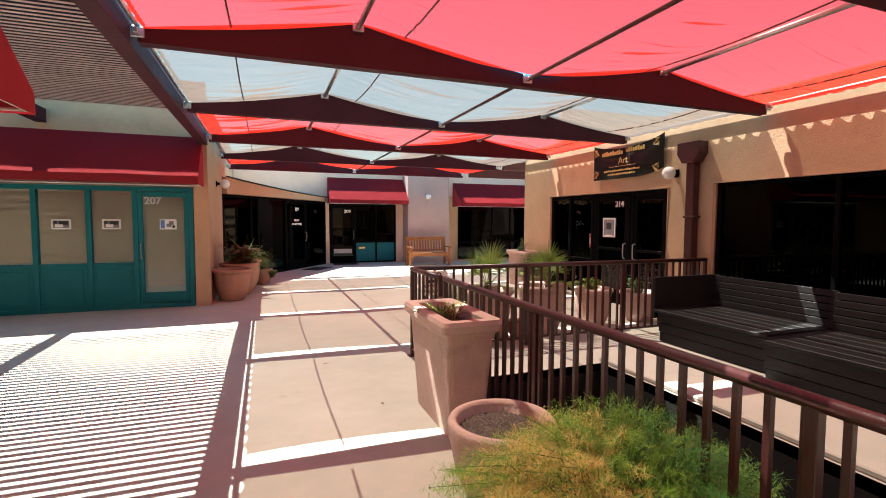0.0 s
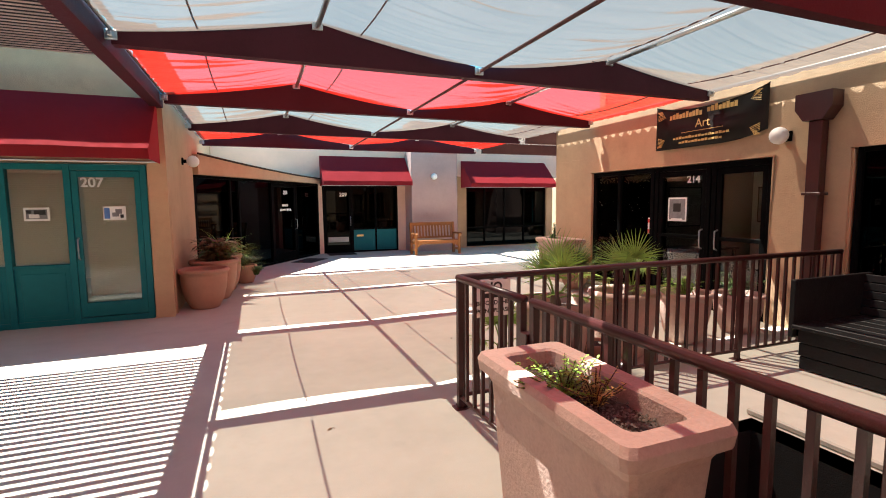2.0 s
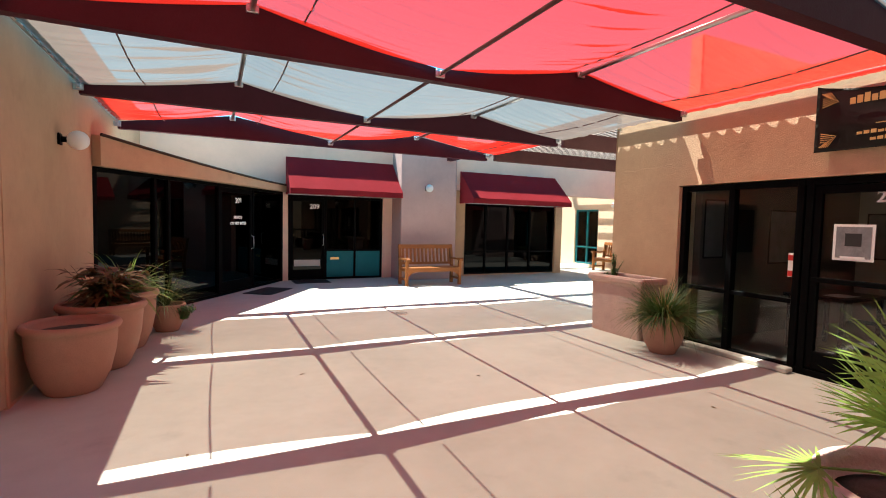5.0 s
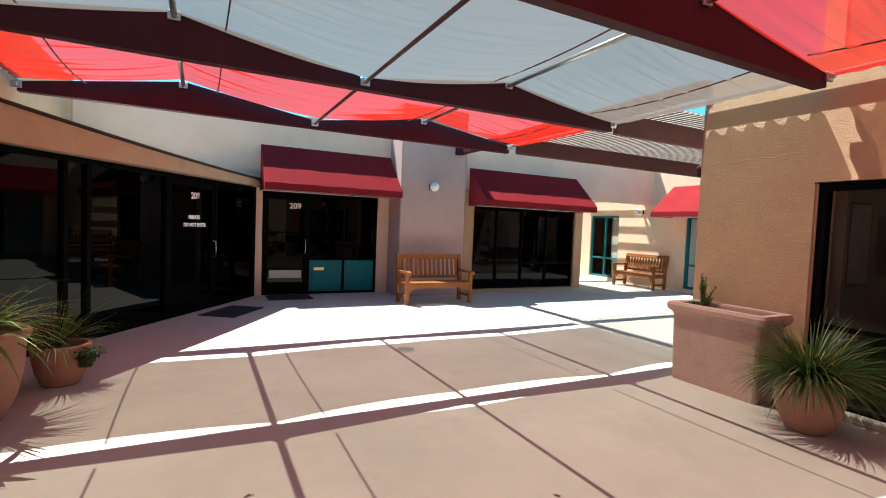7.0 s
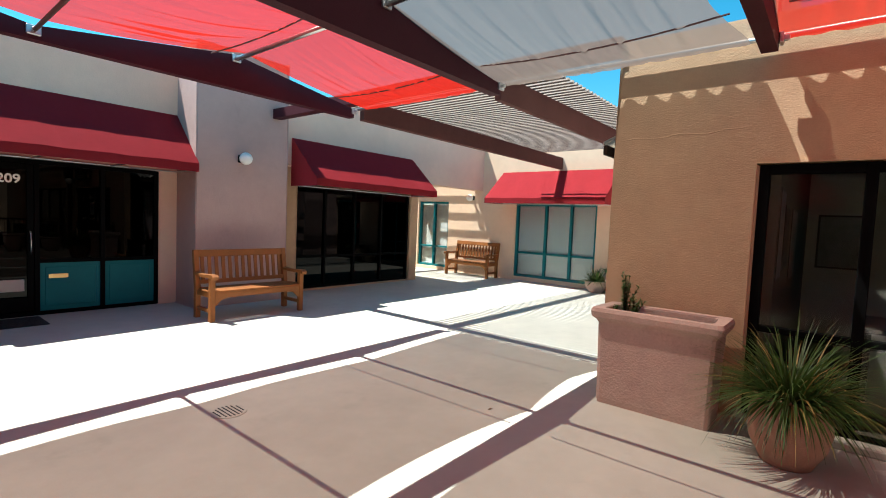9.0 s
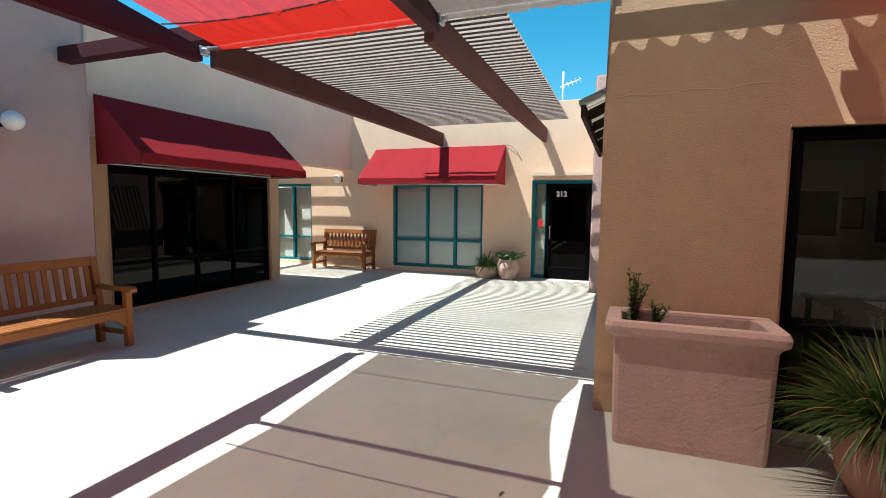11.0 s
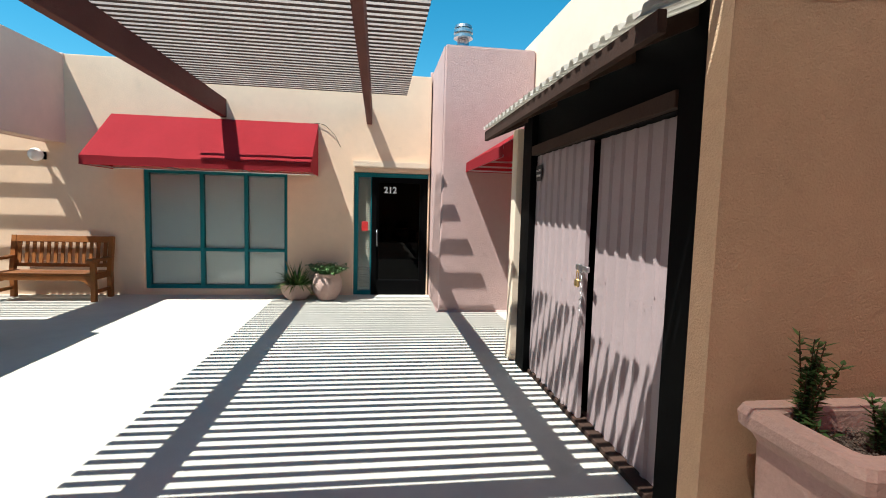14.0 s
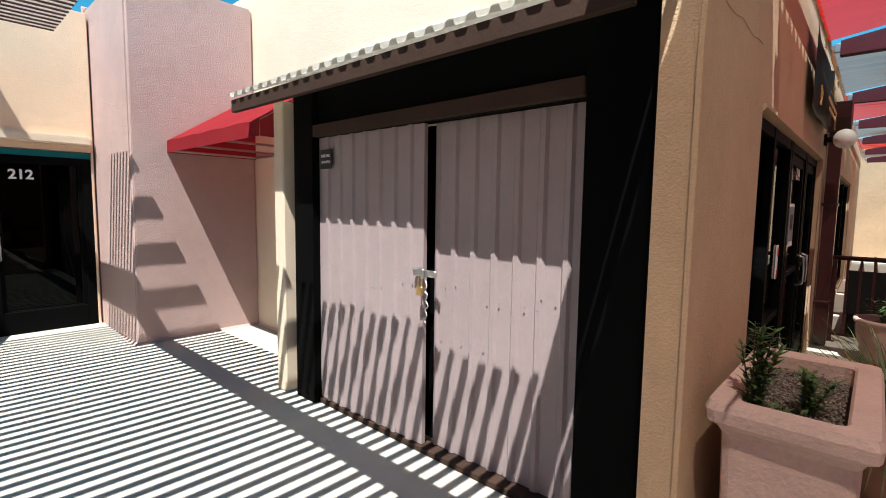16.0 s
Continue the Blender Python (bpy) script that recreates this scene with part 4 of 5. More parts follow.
# ---------- benches ----------
def garden_bench(label, at, rz, w=1.48):
    """Local x along the bench, it faces -y; origin at the left front leg's foot."""
    th = thing("garden_bench", label, "bench", "teak garden benches", at, rz)
    D = 0.52
    for x in (0.035, w - 0.035):
        boxed("front_leg", x - 0.035, x + 0.035, 0, 0.07, 0, 0.60, TEAK, th, bevel=0.006)
        bm = bmesh.new()
        prism(bm, [(D - 0.07, 0), (D, 0), (D, 0.42), (D + 0.08, 0.95), (D + 0.02, 0.96), (D - 0.07, 0.44)], "x", x - 0.033, x + 0.033)
        part("back_leg", bm, TEAK, th)
        bm = bmesh.new()
        pts = [(-0.06, 0.585), (-0.03, 0.60), (0.1, 0.605), (0.3, 0.60), (D + 0.0, 0.62), (D + 0.0, 0.655), (0.3, 0.635), (0.1, 0.65), (-0.03, 0.655), (-0.07, 0.63)]
        prism(bm, pts, "x", x - 0.042, x + 0.042)
        part("armrest", bm, TEAK, th)
        boxed("side_rail", x - 0.02, x + 0.02, 0.07, D - 0.07, 0.33, 0.40, TEAK, th)
        boxed("stretcher", x - 0.018, x + 0.018, 0.07, D - 0.07, 0.12, 0.17, TEAK, th)
    bm = bmesh.new()
    arch = [(0.07, 0.40), (0.07, 0.22), (0.10, 0.24), (0.16, 0.30), (0.24, 0.325), (w - 0.24, 0.325), (w - 0.16, 0.30), (w - 0.10, 0.24), (w - 0.07, 0.22), (w - 0.07, 0.40)]
    prism(bm, arch, "y", 0.012, 0.045)
    part("apron", bm, TEAK, th)
    for k in range(6):
        y = 0.005 + k * 0.079
        boxed("seat_slat", 0.0 if 0 < k < 5 else 0.07, w if 0 < k < 5 else w - 0.07, y, y + 0.066, 0.405, 0.428, TEAK, th)
    tilt = pose(0, D - 0.035, 0.44, -8.5)
    bm = bmesh.new()
    box(bm, 0.068, w - 0.068, -0.02, 0.018, 0.42, 0.52, 0.005, tilt)
    part("top_rail", bm, TEAK, th)
    bm = bmesh.new()
    box(bm, 0.068, w - 0.068, -0.018, 0.016, 0.03, 0.09, 0.004, tilt)
    part("lower_rail", bm, TEAK, th)
    n = 13
    for k in range(n):
        x = 0.068 + (w - 0.136) * (k + 0.5) / n
        bm = bmesh.new()
        box(bm, x - 0.026, x + 0.026, -0.009, 0.008, 0.09, 0.42, 0.002, tilt)
        part("back_slat", bm, TEAK, th)
    return th


garden_bench("orange-brown teak garden bench in front of the mauve pier", (4.53, 15.29, 0), 0, 1.46)
garden_bench("sunlit teak garden bench against the tan wall", (12.14, 17.40, 0), -90, 1.46)


def black_bench(label, x0, x1, y0, y1, back=True, end=False):
    th = thing("black_bench", label, "bench", "black slatted benches")
    n = 6
    for k in range(n):
        a = x0 + (x1 - x0 - 0.12) * k / n
        boxed("seat_slat", a, a + (x1 - x0 - 0.12) / n - 0.008, y0, y1, 0.39, 0.425, BLACKWOOD, th)
    for k in range(3):
        boxed("front_board", x0 + 0.05 + 0.02 * k, x0 + 0.08 + 0.02 * k, y0 + 0.03, y1 - 0.03, 0.265 - 0.125 * k, 0.38 - 0.125 * k, BLACKWOOD, th)
        boxed("side_board", x0 + 0.13, x1 - 0.1, y0 + 0.03, y0 + 0.06, 0.265 - 0.125 * k, 0.38 - 0.125 * k, BLACKWOOD, th)
    boxed("rear_frame", x1 - 0.1, x1 - 0.02, y0 + 0.03, y1 - 0.03, 0, 0.39, BLACKWOOD, th)
    if back:
        for k in range(5):
            bm = bmesh.new()
            box(bm, -0.015, 0.015, y0, y1, 0.03 + 0.08 * k, 0.10 + 0.08 * k, 0.003, pose(x1 - 0.16, 0, 0.40, 0, 8, 0))
            part("back_board", bm, BLACKWOOD, th)
    if end:
        boxed("end_panel", x0 + 0.02, x1, y1, y1 + 0.04, 0.30, 0.83, BLACKWOOD, th)
    return th


black_bench("black painted slatted bench with a tall end panel", 4.66, 5.84, 3.25, 4.74, True, True)
black_bench("black painted slatted bench in stripes of sun", 4.45, 5.70, 1.95, 3.2)


# ---------- planters and pots ----------
def square_planter(label, x0, x1, y0, y1, h, taper=0.05):
    th = thing("square_planter", label, "planter", "large square planters", ((x0 + x1) / 2, (y0 + y1) / 2, 0))
    w, d = (x1 - x0) / 2, (y1 - y0) / 2
    bm = bmesh.new()
    prof = [(-taper - 0.03, 0.0), (-taper - 0.025, 0.05), (-0.05, h - 0.13), (-0.035, h - 0.10), (-0.005, h - 0.075), (0.0, h - 0.03), (-0.012, h), (-0.09, h - 0.002), (-0.10, h - 0.012), (-0.105, h - 0.12)]
    rings = []
    for o, z in prof:
        a, b = w + o, d + o
        c = 0.035
        pts = [(a, -b + c), (a, b - c), (a - c * 0.3, b - c * 0.3), (a - c, b), (-a + c, b), (-a + c * 0.3, b - c * 0.3), (-a, b - c), (-a, -b + c), (-a + c * 0.3, -b + c * 0.3), (-a + c, -b), (a - c, -b), (a - c * 0.3, -b + c * 0.3)]
        rings.append([bm.verts.new((x + 0.006 * noise.noise((x * 5, y * 5, z * 5)), y + 0.006 * noise.noise((y * 5, z * 5, x * 5)), z)) for x, y in pts])
    for a, b in zip(rings, rings[1:]):
        for k in range(12):
            bm.faces.new((a[k], a[(k + 1) % 12], b[(k + 1) % 12], b[k]))
    bm.faces.new(rings[0][::-1])
    part("body", bm, TERRA_PALE, th)
    bm = bmesh.new()
    nx, ny = 10, 16
    g = [[bm.verts.new(((w - 0.1) * (2 * i / nx - 1), (d - 0.1) * (2 * j / ny - 1), h - 0.085 + 0.02 * noise.noise((i * 0.6, j * 0.6, x0)))) for j in range(ny + 1)] for i in range(nx + 1)]
    for i in range(nx):
        for j in range(ny):
            bm.faces.new((g[i][j], g[i + 1][j], g[i + 1][j + 1], g[i][j + 1]))
    part("soil", bm, SOIL, th, "dry gravelly soil", smooth=True)
    rnd = random.Random(int(x0 * 100))
    bm = bmesh.new()
    for k in range(1500):
        x, y, r = rnd.uniform(-w + 0.11, w - 0.11), rnd.uniform(-d + 0.11, d - 0.11), rnd.uniform(0.003, 0.008)
        z = h - 0.083 + rnd.uniform(-0.002, 0.02)
        vs = [bm.verts.new((x + dx * r, y + dy * r, z + dz * r)) for dx, dy, dz in ((1, 0, 0), (0, 1, 0), (-1, 0, 0), (0, -1, 0), (0.2, 0.1, 0.8))]
        for i in range(4):
            bm.faces.new((vs[i], vs[(i + 1) % 4], vs[4]))
    tagged(part("gravel", bm, GRAVEL, th), kind="stuff")
    return th


square_planter("weathered square terracotta planter beside the railing", 1.10, 1.555, 2.925, 3.92, 0.865, 0.07)
square_planter("large weathered terracotta planter against the wall corner", 5.54, 6.05, 9.40, 10.42, 0.83, 0.04)


def pot(label, at, r, h, kind="tulip", soil=True, mat=TERRA, gravel=0):
    th = thing("terracotta_pot", label, "pot", "terracotta pots", at)
    bm = bmesh.new()
    if kind == "tulip":
        prof = [(0.55 * r, 0), (0.60 * r, 0.02), (0.78 * r, 0.25 * h), (0.90 * r, 0.55 * h), (0.94 * r, 0.82 * h), (0.93 * r, 0.88 * h), (1.0 * r, 0.90 * h), (1.04 * r, 0.95 * h), (1.0 * r, h), (0.90 * r, h), (0.86 * r, 0.95 * h), (0.84 * r, 0.86 * h)]
    elif kind == "bowl":
        prof = [(0.62 * r, 0), (0.66 * r, 0.02), (0.86 * r, 0.35 * h), (0.97 * r, 0.7 * h), (1.0 * r, 0.86 * h), (1.02 * r, 0.95 * h), (0.98 * r, h), (0.88 * r, h), (0.84 * r, 0.95 * h), (0.83 * r, 0.84 * h)]
    else:
        prof = [(0.6 * r, 0), (0.64 * r, 0.02), (0.9 * r, 0.3 * h), (1.0 * r, 0.55 * h), (0.94 * r, 0.8 * h), (0.82 * r, 0.92 * h), (0.88 * r, 0.96 * h), (0.88 * r, h), (0.78 * r, h), (0.74 * r, 0.93 * h), (0.74 * r, 0.85 * h)]
    lathe(bm, prof, 36, 0, 0, 0.006, r * 40)
    part("body", bm, mat, th, smooth=True)
    if soil:
        bm = bmesh.new()
        lathe(bm, [(prof[-1][0] * 0.999, prof[-1][1] + 0.001), (prof[-1][0] * 0.6, prof[-1][1] + 0.02), (0.01, prof[-1][1] + 0.028)], 24)
        part("soil", bm, SOIL, th, "dark soil", smooth=True)
    if gravel:
        rnd = random.Random(gravel)
        bm = bmesh.new()
        for k in range(gravel):
            a, q, g = rnd.uniform(0, 6.283), prof[-1][0] * math.sqrt(rnd.random()) * 0.97, rnd.uniform(0.003, 0.009)
            z = prof[-1][1] + 0.004 + 0.026 * (1 - q / prof[-1][0]) + rnd.uniform(0, 0.004)
            vs = [bm.verts.new((q * math.cos(a) + dx * g, q * math.sin(a) + dy * g, z + dz * g)) for dx, dy, dz in ((1, 0, 0), (0, 1, 0), (-1, 0, 0), (0, -1, 0), (0.2, 0.1, 0.9))]
            for i in range(4):
                bm.faces.new((vs[i], vs[(i + 1) % 4], vs[4]))
        tagged(part("gravel", bm, GRAVEL, th), kind="stuff")
    return th


pot("wide terracotta bowl pot with bare gravelly soil", (1.23, 2.33, 0), 0.30, 0.45, "bowl", mat=TERRA_PALE, gravel=1600)
pot("low terracotta pot holding a feathery fern", (1.18, 1.58, 0), 0.30, 0.42, "bowl", mat=TERRA_PALE)
pot("large terracotta pot at the front of a row", (-0.60, 9.98, 0), 0.35, 0.60)
pot("large terracotta pot with a bronze leafy plant", (-0.50, 10.66, 0), 0.37, 0.66)
pot("large terracotta pot with an arching palm", (-0.42, 11.42, 0), 0.33, 0.66)
pot("small terracotta pot with grass and a trailing plant", (-0.06, 12.2, 0), 0.22, 0.36, "bowl")
pot("big terracotta pot with a fan palm behind the railing", (2.72, 5.62, 0), 0.34, 0.66, mat=TERRA_PALE)
pot("big terracotta pot with a second fan palm", (3.62, 5.72, 0), 0.34, 0.66, mat=TERRA_PALE)
pot("terracotta pot with low leafy plants", (4.55, 5.80, 0), 0.28, 0.56, "tulip", mat=TERRA_PALE)
pot("terracotta pot with low green shrubs", (5.45, 5.85, 0), 0.28, 0.46, "tulip", mat=TERRA_PALE)
pot("rounded terracotta pot holding spiky grass", (5.46, 8.98, 0), 0.24, 0.46, "urn")
pot("low terracotta bowl with spiky leaves by the window", (12.45, 13.07, 0), 0.26, 0.26, "bowl", mat=TERRA_PALE)
pot("rounded pale terracotta urn with trailing leaves", (12.40, 12.58, 0), 0.24, 0.44, "urn", mat=TERRA_PALE)
for x, y in ((2.15, 5.50), (3.15, 5.45)):
    pot("small low terracotta pot behind the railing", (x, y + 0.1, 0), 0.16, 0.22, "bowl")


# ---------- plants ----------
def leafmat(name, c, trans=0.3, isl=0.35):
    return material(name, c, 0.5, 0.25, 20.0, 0.05, 60.0, trans=trans, island=isl)


GRASS = leafmat("dark_green_blades", (0.065, 0.12, 0.025))
DRYGRASS = leafmat("straw_blades", (0.42, 0.30, 0.10))
PALM = leafmat("palm_green", (0.23, 0.34, 0.07))
FERN = leafmat("fern_green", (0.24, 0.42, 0.05))
FERNDARK = leafmat("fern_deep_green", (0.07, 0.21, 0.04))
FERNDRY = leafmat("fern_straw", (0.60, 0.43, 0.13))
BRONZE = leafmat("bronze_leaf", (0.17, 0.09, 0.035))
LEAF = leafmat("shrub_green", (0.075, 0.155, 0.045))
STEMMAT = material("brown_stem", (0.11, 0.07, 0.04), 0.8, 0.2)


class Blades:
    """Gathers curved leaf strips for one mesh."""
    def __init__(self):
        self.v, self.f = [], []

    def blade(self, p, d, length, width, droop, segs=4, side=None):
        p, d = Vector(p), Vector(d).normalized()
        s = side or d.cross(Vector((0, 0, 1)))
        s = s.normalized() if s.length > 1e-4 else Vector((1, 0, 0))
        base = len(self.v)
        for k in range(segs + 1):
            f = k / segs
            w = width * (0.6 + 0.8 * f if f < 0.4 else 0.92 * (1 - f) / 0.6 + 0.0) * 0.5
            self.v += [tuple(p - s * w), tuple(p + s * w)]
            d = (d + Vector((0, 0, -droop / segs))).normalized()
            p = p + d * (length / segs)
        for k in range(segs):
            b = base + 2 * k
            self.f.append((b, b + 1, b + 3, b + 2))

    def finish(self, name, mat, parent, kind=""):
        me = bpy.data.meshes.new(name)
        me.from_pydata(self.v, [], self.f)
        me.materials.append(mat)
        ob = new(name, me)
        ob.parent = parent
        if kind:
            ob["kind"] = kind
        return ob


def grass_clump(label, at, n, length, width, spread, seed, mat=GRASS, dry=0.15, droop=1.6):
    rnd = random.Random(seed)
    th = thing("grass_plant", label, "plant", "", at)
    g, dr = Blades(), Blades()
    for k in range(n):
        a, e = rnd.uniform(0, 6.283), rnd.uniform(0.0, 1.0) ** 0.7
        r = spread * 0.28 * rnd.random()
        tilt = 0.15 + e * 1.05
        d = (math.cos(a) * math.sin(tilt), math.sin(a) * math.sin(tilt), math.cos(tilt))
        tgt = dr if rnd.random() < dry else g
        tgt.blade((math.cos(a) * r, math.sin(a) * r, 0), d, length * rnd.uniform(0.55, 1.1), width * rnd.uniform(0.6, 1.2), droop * rnd.uniform(0.5, 1.25), 6)
    g.finish("foliage", mat, th)
    if dr.v:
        dr.finish("dry_foliage", DRYGRASS, th)["label"] = "dry straw-coloured blades"
    return th


def fan_palm(label, at, seed, fans=9, scale=1.0, face=-90):
    rnd = random.Random(seed)
    th = thing("fan_palm", label, "plant", "potted fan palms", at)
    bm = bmesh.new()
    tube(bm, [(0, 0, 0), (0.01, 0, 0.08), (0, 0.01, 0.14)], [0.06, 0.05, 0.035], 8)
    part("trunk", bm, STEMMAT, th)
    for k in range(fans):
        a = 6.283 * k / fans + rnd.uniform(-0.3, 0.3)
        up = rnd.uniform(0.75, 1.35) if k % 3 else rnd.uniform(-0.1, 0.4)
        L = scale * rnd.uniform(0.20, 0.36)
        d = Vector((math.cos(a) * math.cos(up), math.sin(a) * math.cos(up), math.sin(up)))
        tip = Vector((0, 0, 0.12)) + d * L
        bm = bmesh.new()
        tube(bm, [(0, 0, 0.10), Vector((0, 0, 0.12)) + d * L * 0.5 + Vector((0, 0, 0.015)), tip], [0.008, 0.006, 0.005], 5)
        stalk = part("stalk", bm, PALM, th)
        b = Blades()
        s = d.cross(Vector((0, 0, 1))).normalized()
        nrm = s.cross(d)
        for j in range(30):
            f = -1.75 + 3.5 * j / 29
            dd = d * math.cos(f) + s * math.sin(f) + nrm * (0.10 * math.cos(3 * f) + rnd.uniform(-0.04, 0.04))
            b.blade(tip, dd, scale * rnd.uniform(0.27, 0.36) * (1 - 0.15 * abs(f) / 1.75), 0.017 * scale, rnd.uniform(0.1, 0.4), 4, side=(dd.cross(nrm)))
        b.finish("fan", PALM, stalk)
    return th


def leafy(label, at, seed, stems, height, leaf_l, leaf_w, mat, spread, per=14, up=0.5, name="leafy_plant", droop=0.8):
    rnd = random.Random(seed)
    th = thing(name, label, "plant", "", at)
    b = Blades()
    bm = bmesh.new()
    for k in range(stems):
        a, t = rnd.uniform(0, 6.283), rnd.uniform(0, 1)
        h = height * rnd.uniform(0.55, 1.0)
        ex = Vector((math.cos(a), math.sin(a), 0)) * spread * t
        p0 = Vector((math.cos(a), math.sin(a), 0)) * spread * 0.2 * t
        pts = [p0, p0 + ex * 0.3 + Vector((0, 0, h * 0.5)), p0 + ex + Vector((0, 0, h))]
        tube(bm, pts, [0.004, 0.003, 0.002], 5)
        for j in range(per):
            f = 0.15 + 0.85 * j / per
            q = pts[0].lerp(pts[1], f * 2) if f < 0.5 else pts[1].lerp(pts[2], f * 2 - 1)
            aa = j * 2.4 + k
            d = Vector((math.cos(aa), math.sin(aa), up + rnd.uniform(-0.3, 0.4)))
            b.blade(q, d, leaf_l * rnd.uniform(0.6, 1.15), leaf_w * rnd.uniform(0.7, 1.2), droop, 3)
    part("stem", bm, STEMMAT, th)
    b.finish("foliage", mat, th)
    return th


def feathery(label, at, seed, rx, ry, h, n):
    """A mound of fine needle foliage on plumes."""
    rnd = random.Random(seed)
    th = thing("asparagus_fern", label, "plant", "", at)
    sets = {"green_foliage": (Blades(), FERN), "deep_foliage": (Blades(), FERNDARK), "dry_foliage": (Blades(), FERNDRY)}
    bm = bmesh.new()
    for k in range(n):
        a, t = rnd.uniform(0, 6.283), math.sqrt(rnd.random())
        ex = Vector((math.cos(a) * rx * t, math.sin(a) * ry * t, 0))
        top = h * (1 - 0.6 * t * t) * rnd.uniform(0.6, 1.15)
        dryness = noise.noise((ex.x * 2.2 + 4.1, ex.y * 2.2, 0.3)) + (0.5 if ex.x < -0.05 and ex.y > -0.3 and t < 0.85 else -0.3)
        deep = ex.x > 0.12
        key = "dry_foliage" if dryness > 0.18 and rnd.random() < 0.6 else ("deep_foliage" if deep and rnd.random() < 0.75 else "green_foliage")
        b = sets[key][0]
        p0, p1 = ex * 0.25, ex * 0.7 + Vector((0, 0, top * 0.85))
        p2 = ex * 1.08 + Vector((0, 0, top * (1.0 if t < 0.6 else 0.8)))
        if k % 6 == 0:
            tube(bm, [p0, p1, p2], [0.003, 0.002, 0.001], 4, False)
        for j in range(72):
            f = 0.35 + 0.65 * j / 72
            q = p0.lerp(p1, f * 2) if f < 0.5 else p1.lerp(p2, f * 2 - 1)
            q = q + Vector((rnd.gauss(0, 0.02), rnd.gauss(0, 0.02), rnd.gauss(0, 0.014))) * (1.25 - f * 0.7)
            d = Vector((rnd.gauss(0, 1), rnd.gauss(0, 1), rnd.gauss(0.3, 0.7)))
            b.blade(q, d, rnd.uniform(0.02, 0.045), 0.0042, 0.2, 1)
    part("stem", bm, FERNDARK, th)
    for nm, (b, m) in sets.items():
        if b.v:
            b.finish(nm, m, th, "stuff")
    return th


feathery("feathery green asparagus fern with straw-dry patches", (1.30, 1.52, 0.32), 5, 0.74, 0.56, 0.44, 1000)
grass_clump("spiky green grass with dry tips in a rounded pot", (5.46, 8.98, 0.42), 1000, 0.62, 0.0125, 0.55, 11, dry=0.1, droop=1.55)
leafy("bronze and green broad-leaved plant in a pot", (-0.50, 10.66, 0.58), 21, 30, 0.46, 0.34, 0.07, BRONZE, 0.38, 9, 0.7, droop=1.1)
leafy("green leaves among the bronze plant", (-0.46, 10.70, 0.58), 22, 10, 0.44, 0.30, 0.06, LEAF, 0.34, 8, 0.7, droop=1.0)
grass_clump("arching bright green palm leaves in a pot", (-0.42, 11.42, 0.60), 190, 0.72, 0.02, 0.4, 14, PALM, 0.05, 1.7)
grass_clump("dark spiky grass in a small pot", (-0.10, 12.24, 0.33), 190, 0.62, 0.009, 0.3, 15, GRASS, 0.03, 1.2)
leafy("dark trailing plant over a pot rim", (0.14, 12.08, 0.16), 25, 70, 0.20, 0.04, 0.024, LEAF, 0.13, 14, -0.3, "trailing_plant")
fan_palm("green fan palm in a terracotta pot", (2.72, 5.62, 0.56), 31, 9, 1.0)
fan_palm("green fan palm in a terracotta pot", (3.72, 5.72, 0.56), 32, 8, 0.95)
fan_palm("small fan palm low behind the railing", (2.15, 5.60, 0.17), 33, 7, 0.8)
leafy("low leafy plant with yellow-green leaves", (4.55, 5.80, 0.50), 34, 18, 0.22, 0.10, 0.03, FERN, 0.2, 12)
leafy("low green shrub in a pot", (5.45, 5.85, 0.40), 35, 22, 0.30, 0.10, 0.028, LEAF, 0.24, 12)
leafy("upright small-leaved shrub sprig in a planter", (5.92, 10.25, 0.74), 41, 9, 0.40, 0.05, 0.02, LEAF, 0.10, 40, 0.5, "shrub_sprig", 0.3)
leafy("short small-leaved shrub sprig in a planter", (5.76, 10.12, 0.74), 42, 7, 0.24, 0.048, 0.018, LEAF, 0.11, 30, 0.5, "shrub_sprig", 0.3)
leafy("low tuft of leaves over the planter rim", (5.82, 10.30, 0.74), 43, 5, 0.10, 0.06, 0.022, LEAF, 0.06, 9, 0.4, "shrub_sprig", 0.4)
leafy("half-dry flowering weeds in a planter", (1.30, 3.50, 0.775), 44, 34, 0.13, 0.024, 0.015, FERN, 0.20, 26, 0.4, "weeds", 0.3)
leafy("dry brown twigs in a planter", (1.34, 3.36, 0.775), 45, 24, 0.15, 0.022, 0.011, FERNDRY, 0.16, 22, 0.4, "weeds", 0.3)
grass_clump("spiky aloe leaves in a low bowl", (12.45, 13.07, 0.22), 190, 0.46, 0.03, 0.5, 46, GRASS, 0.06, 1.2)
leafy("trailing leaves with pale flowers in an urn", (12.40, 12.58, 0.40), 47, 110, 0.20, 0.10, 0.05, LEAF, 0.36, 12, 0.1, "trailing_plant")

# ---------- lamps, banner, downpipe, mats ----------
def globe_lamp(label, at, rz, r=0.10):
    """Bracket on a wall; local -y points away from the wall."""
    th = thing("globe_lamp", label, "wall lamp", "white globe lamps", at, rz)
    bm = bmesh.new()
    lathe(bm, [(0.002, -r)] + [(r * math.cos(t), r * math.sin(t)) for t in [(-80 + 20 * k) * math.pi / 180 for k in range(9)]] + [(0.002, r)], 24)
    bmesh.ops.translate(bm, verts=bm.verts, vec=(0, -0.17, 0))
    part("globe", bm, GLOBE, th, "white opal globe", smooth=True)
    bm = bmesh.new()
    box(bm, -0.05, 0.05, -0.025, 0.0, -0.06, 0.06, 0.006)
    tube(bm, [(0, -0.02, 0), (0, -0.085, 0)], 0.03, 10)
    part("bracket", bm, BLACK, th)
    return th


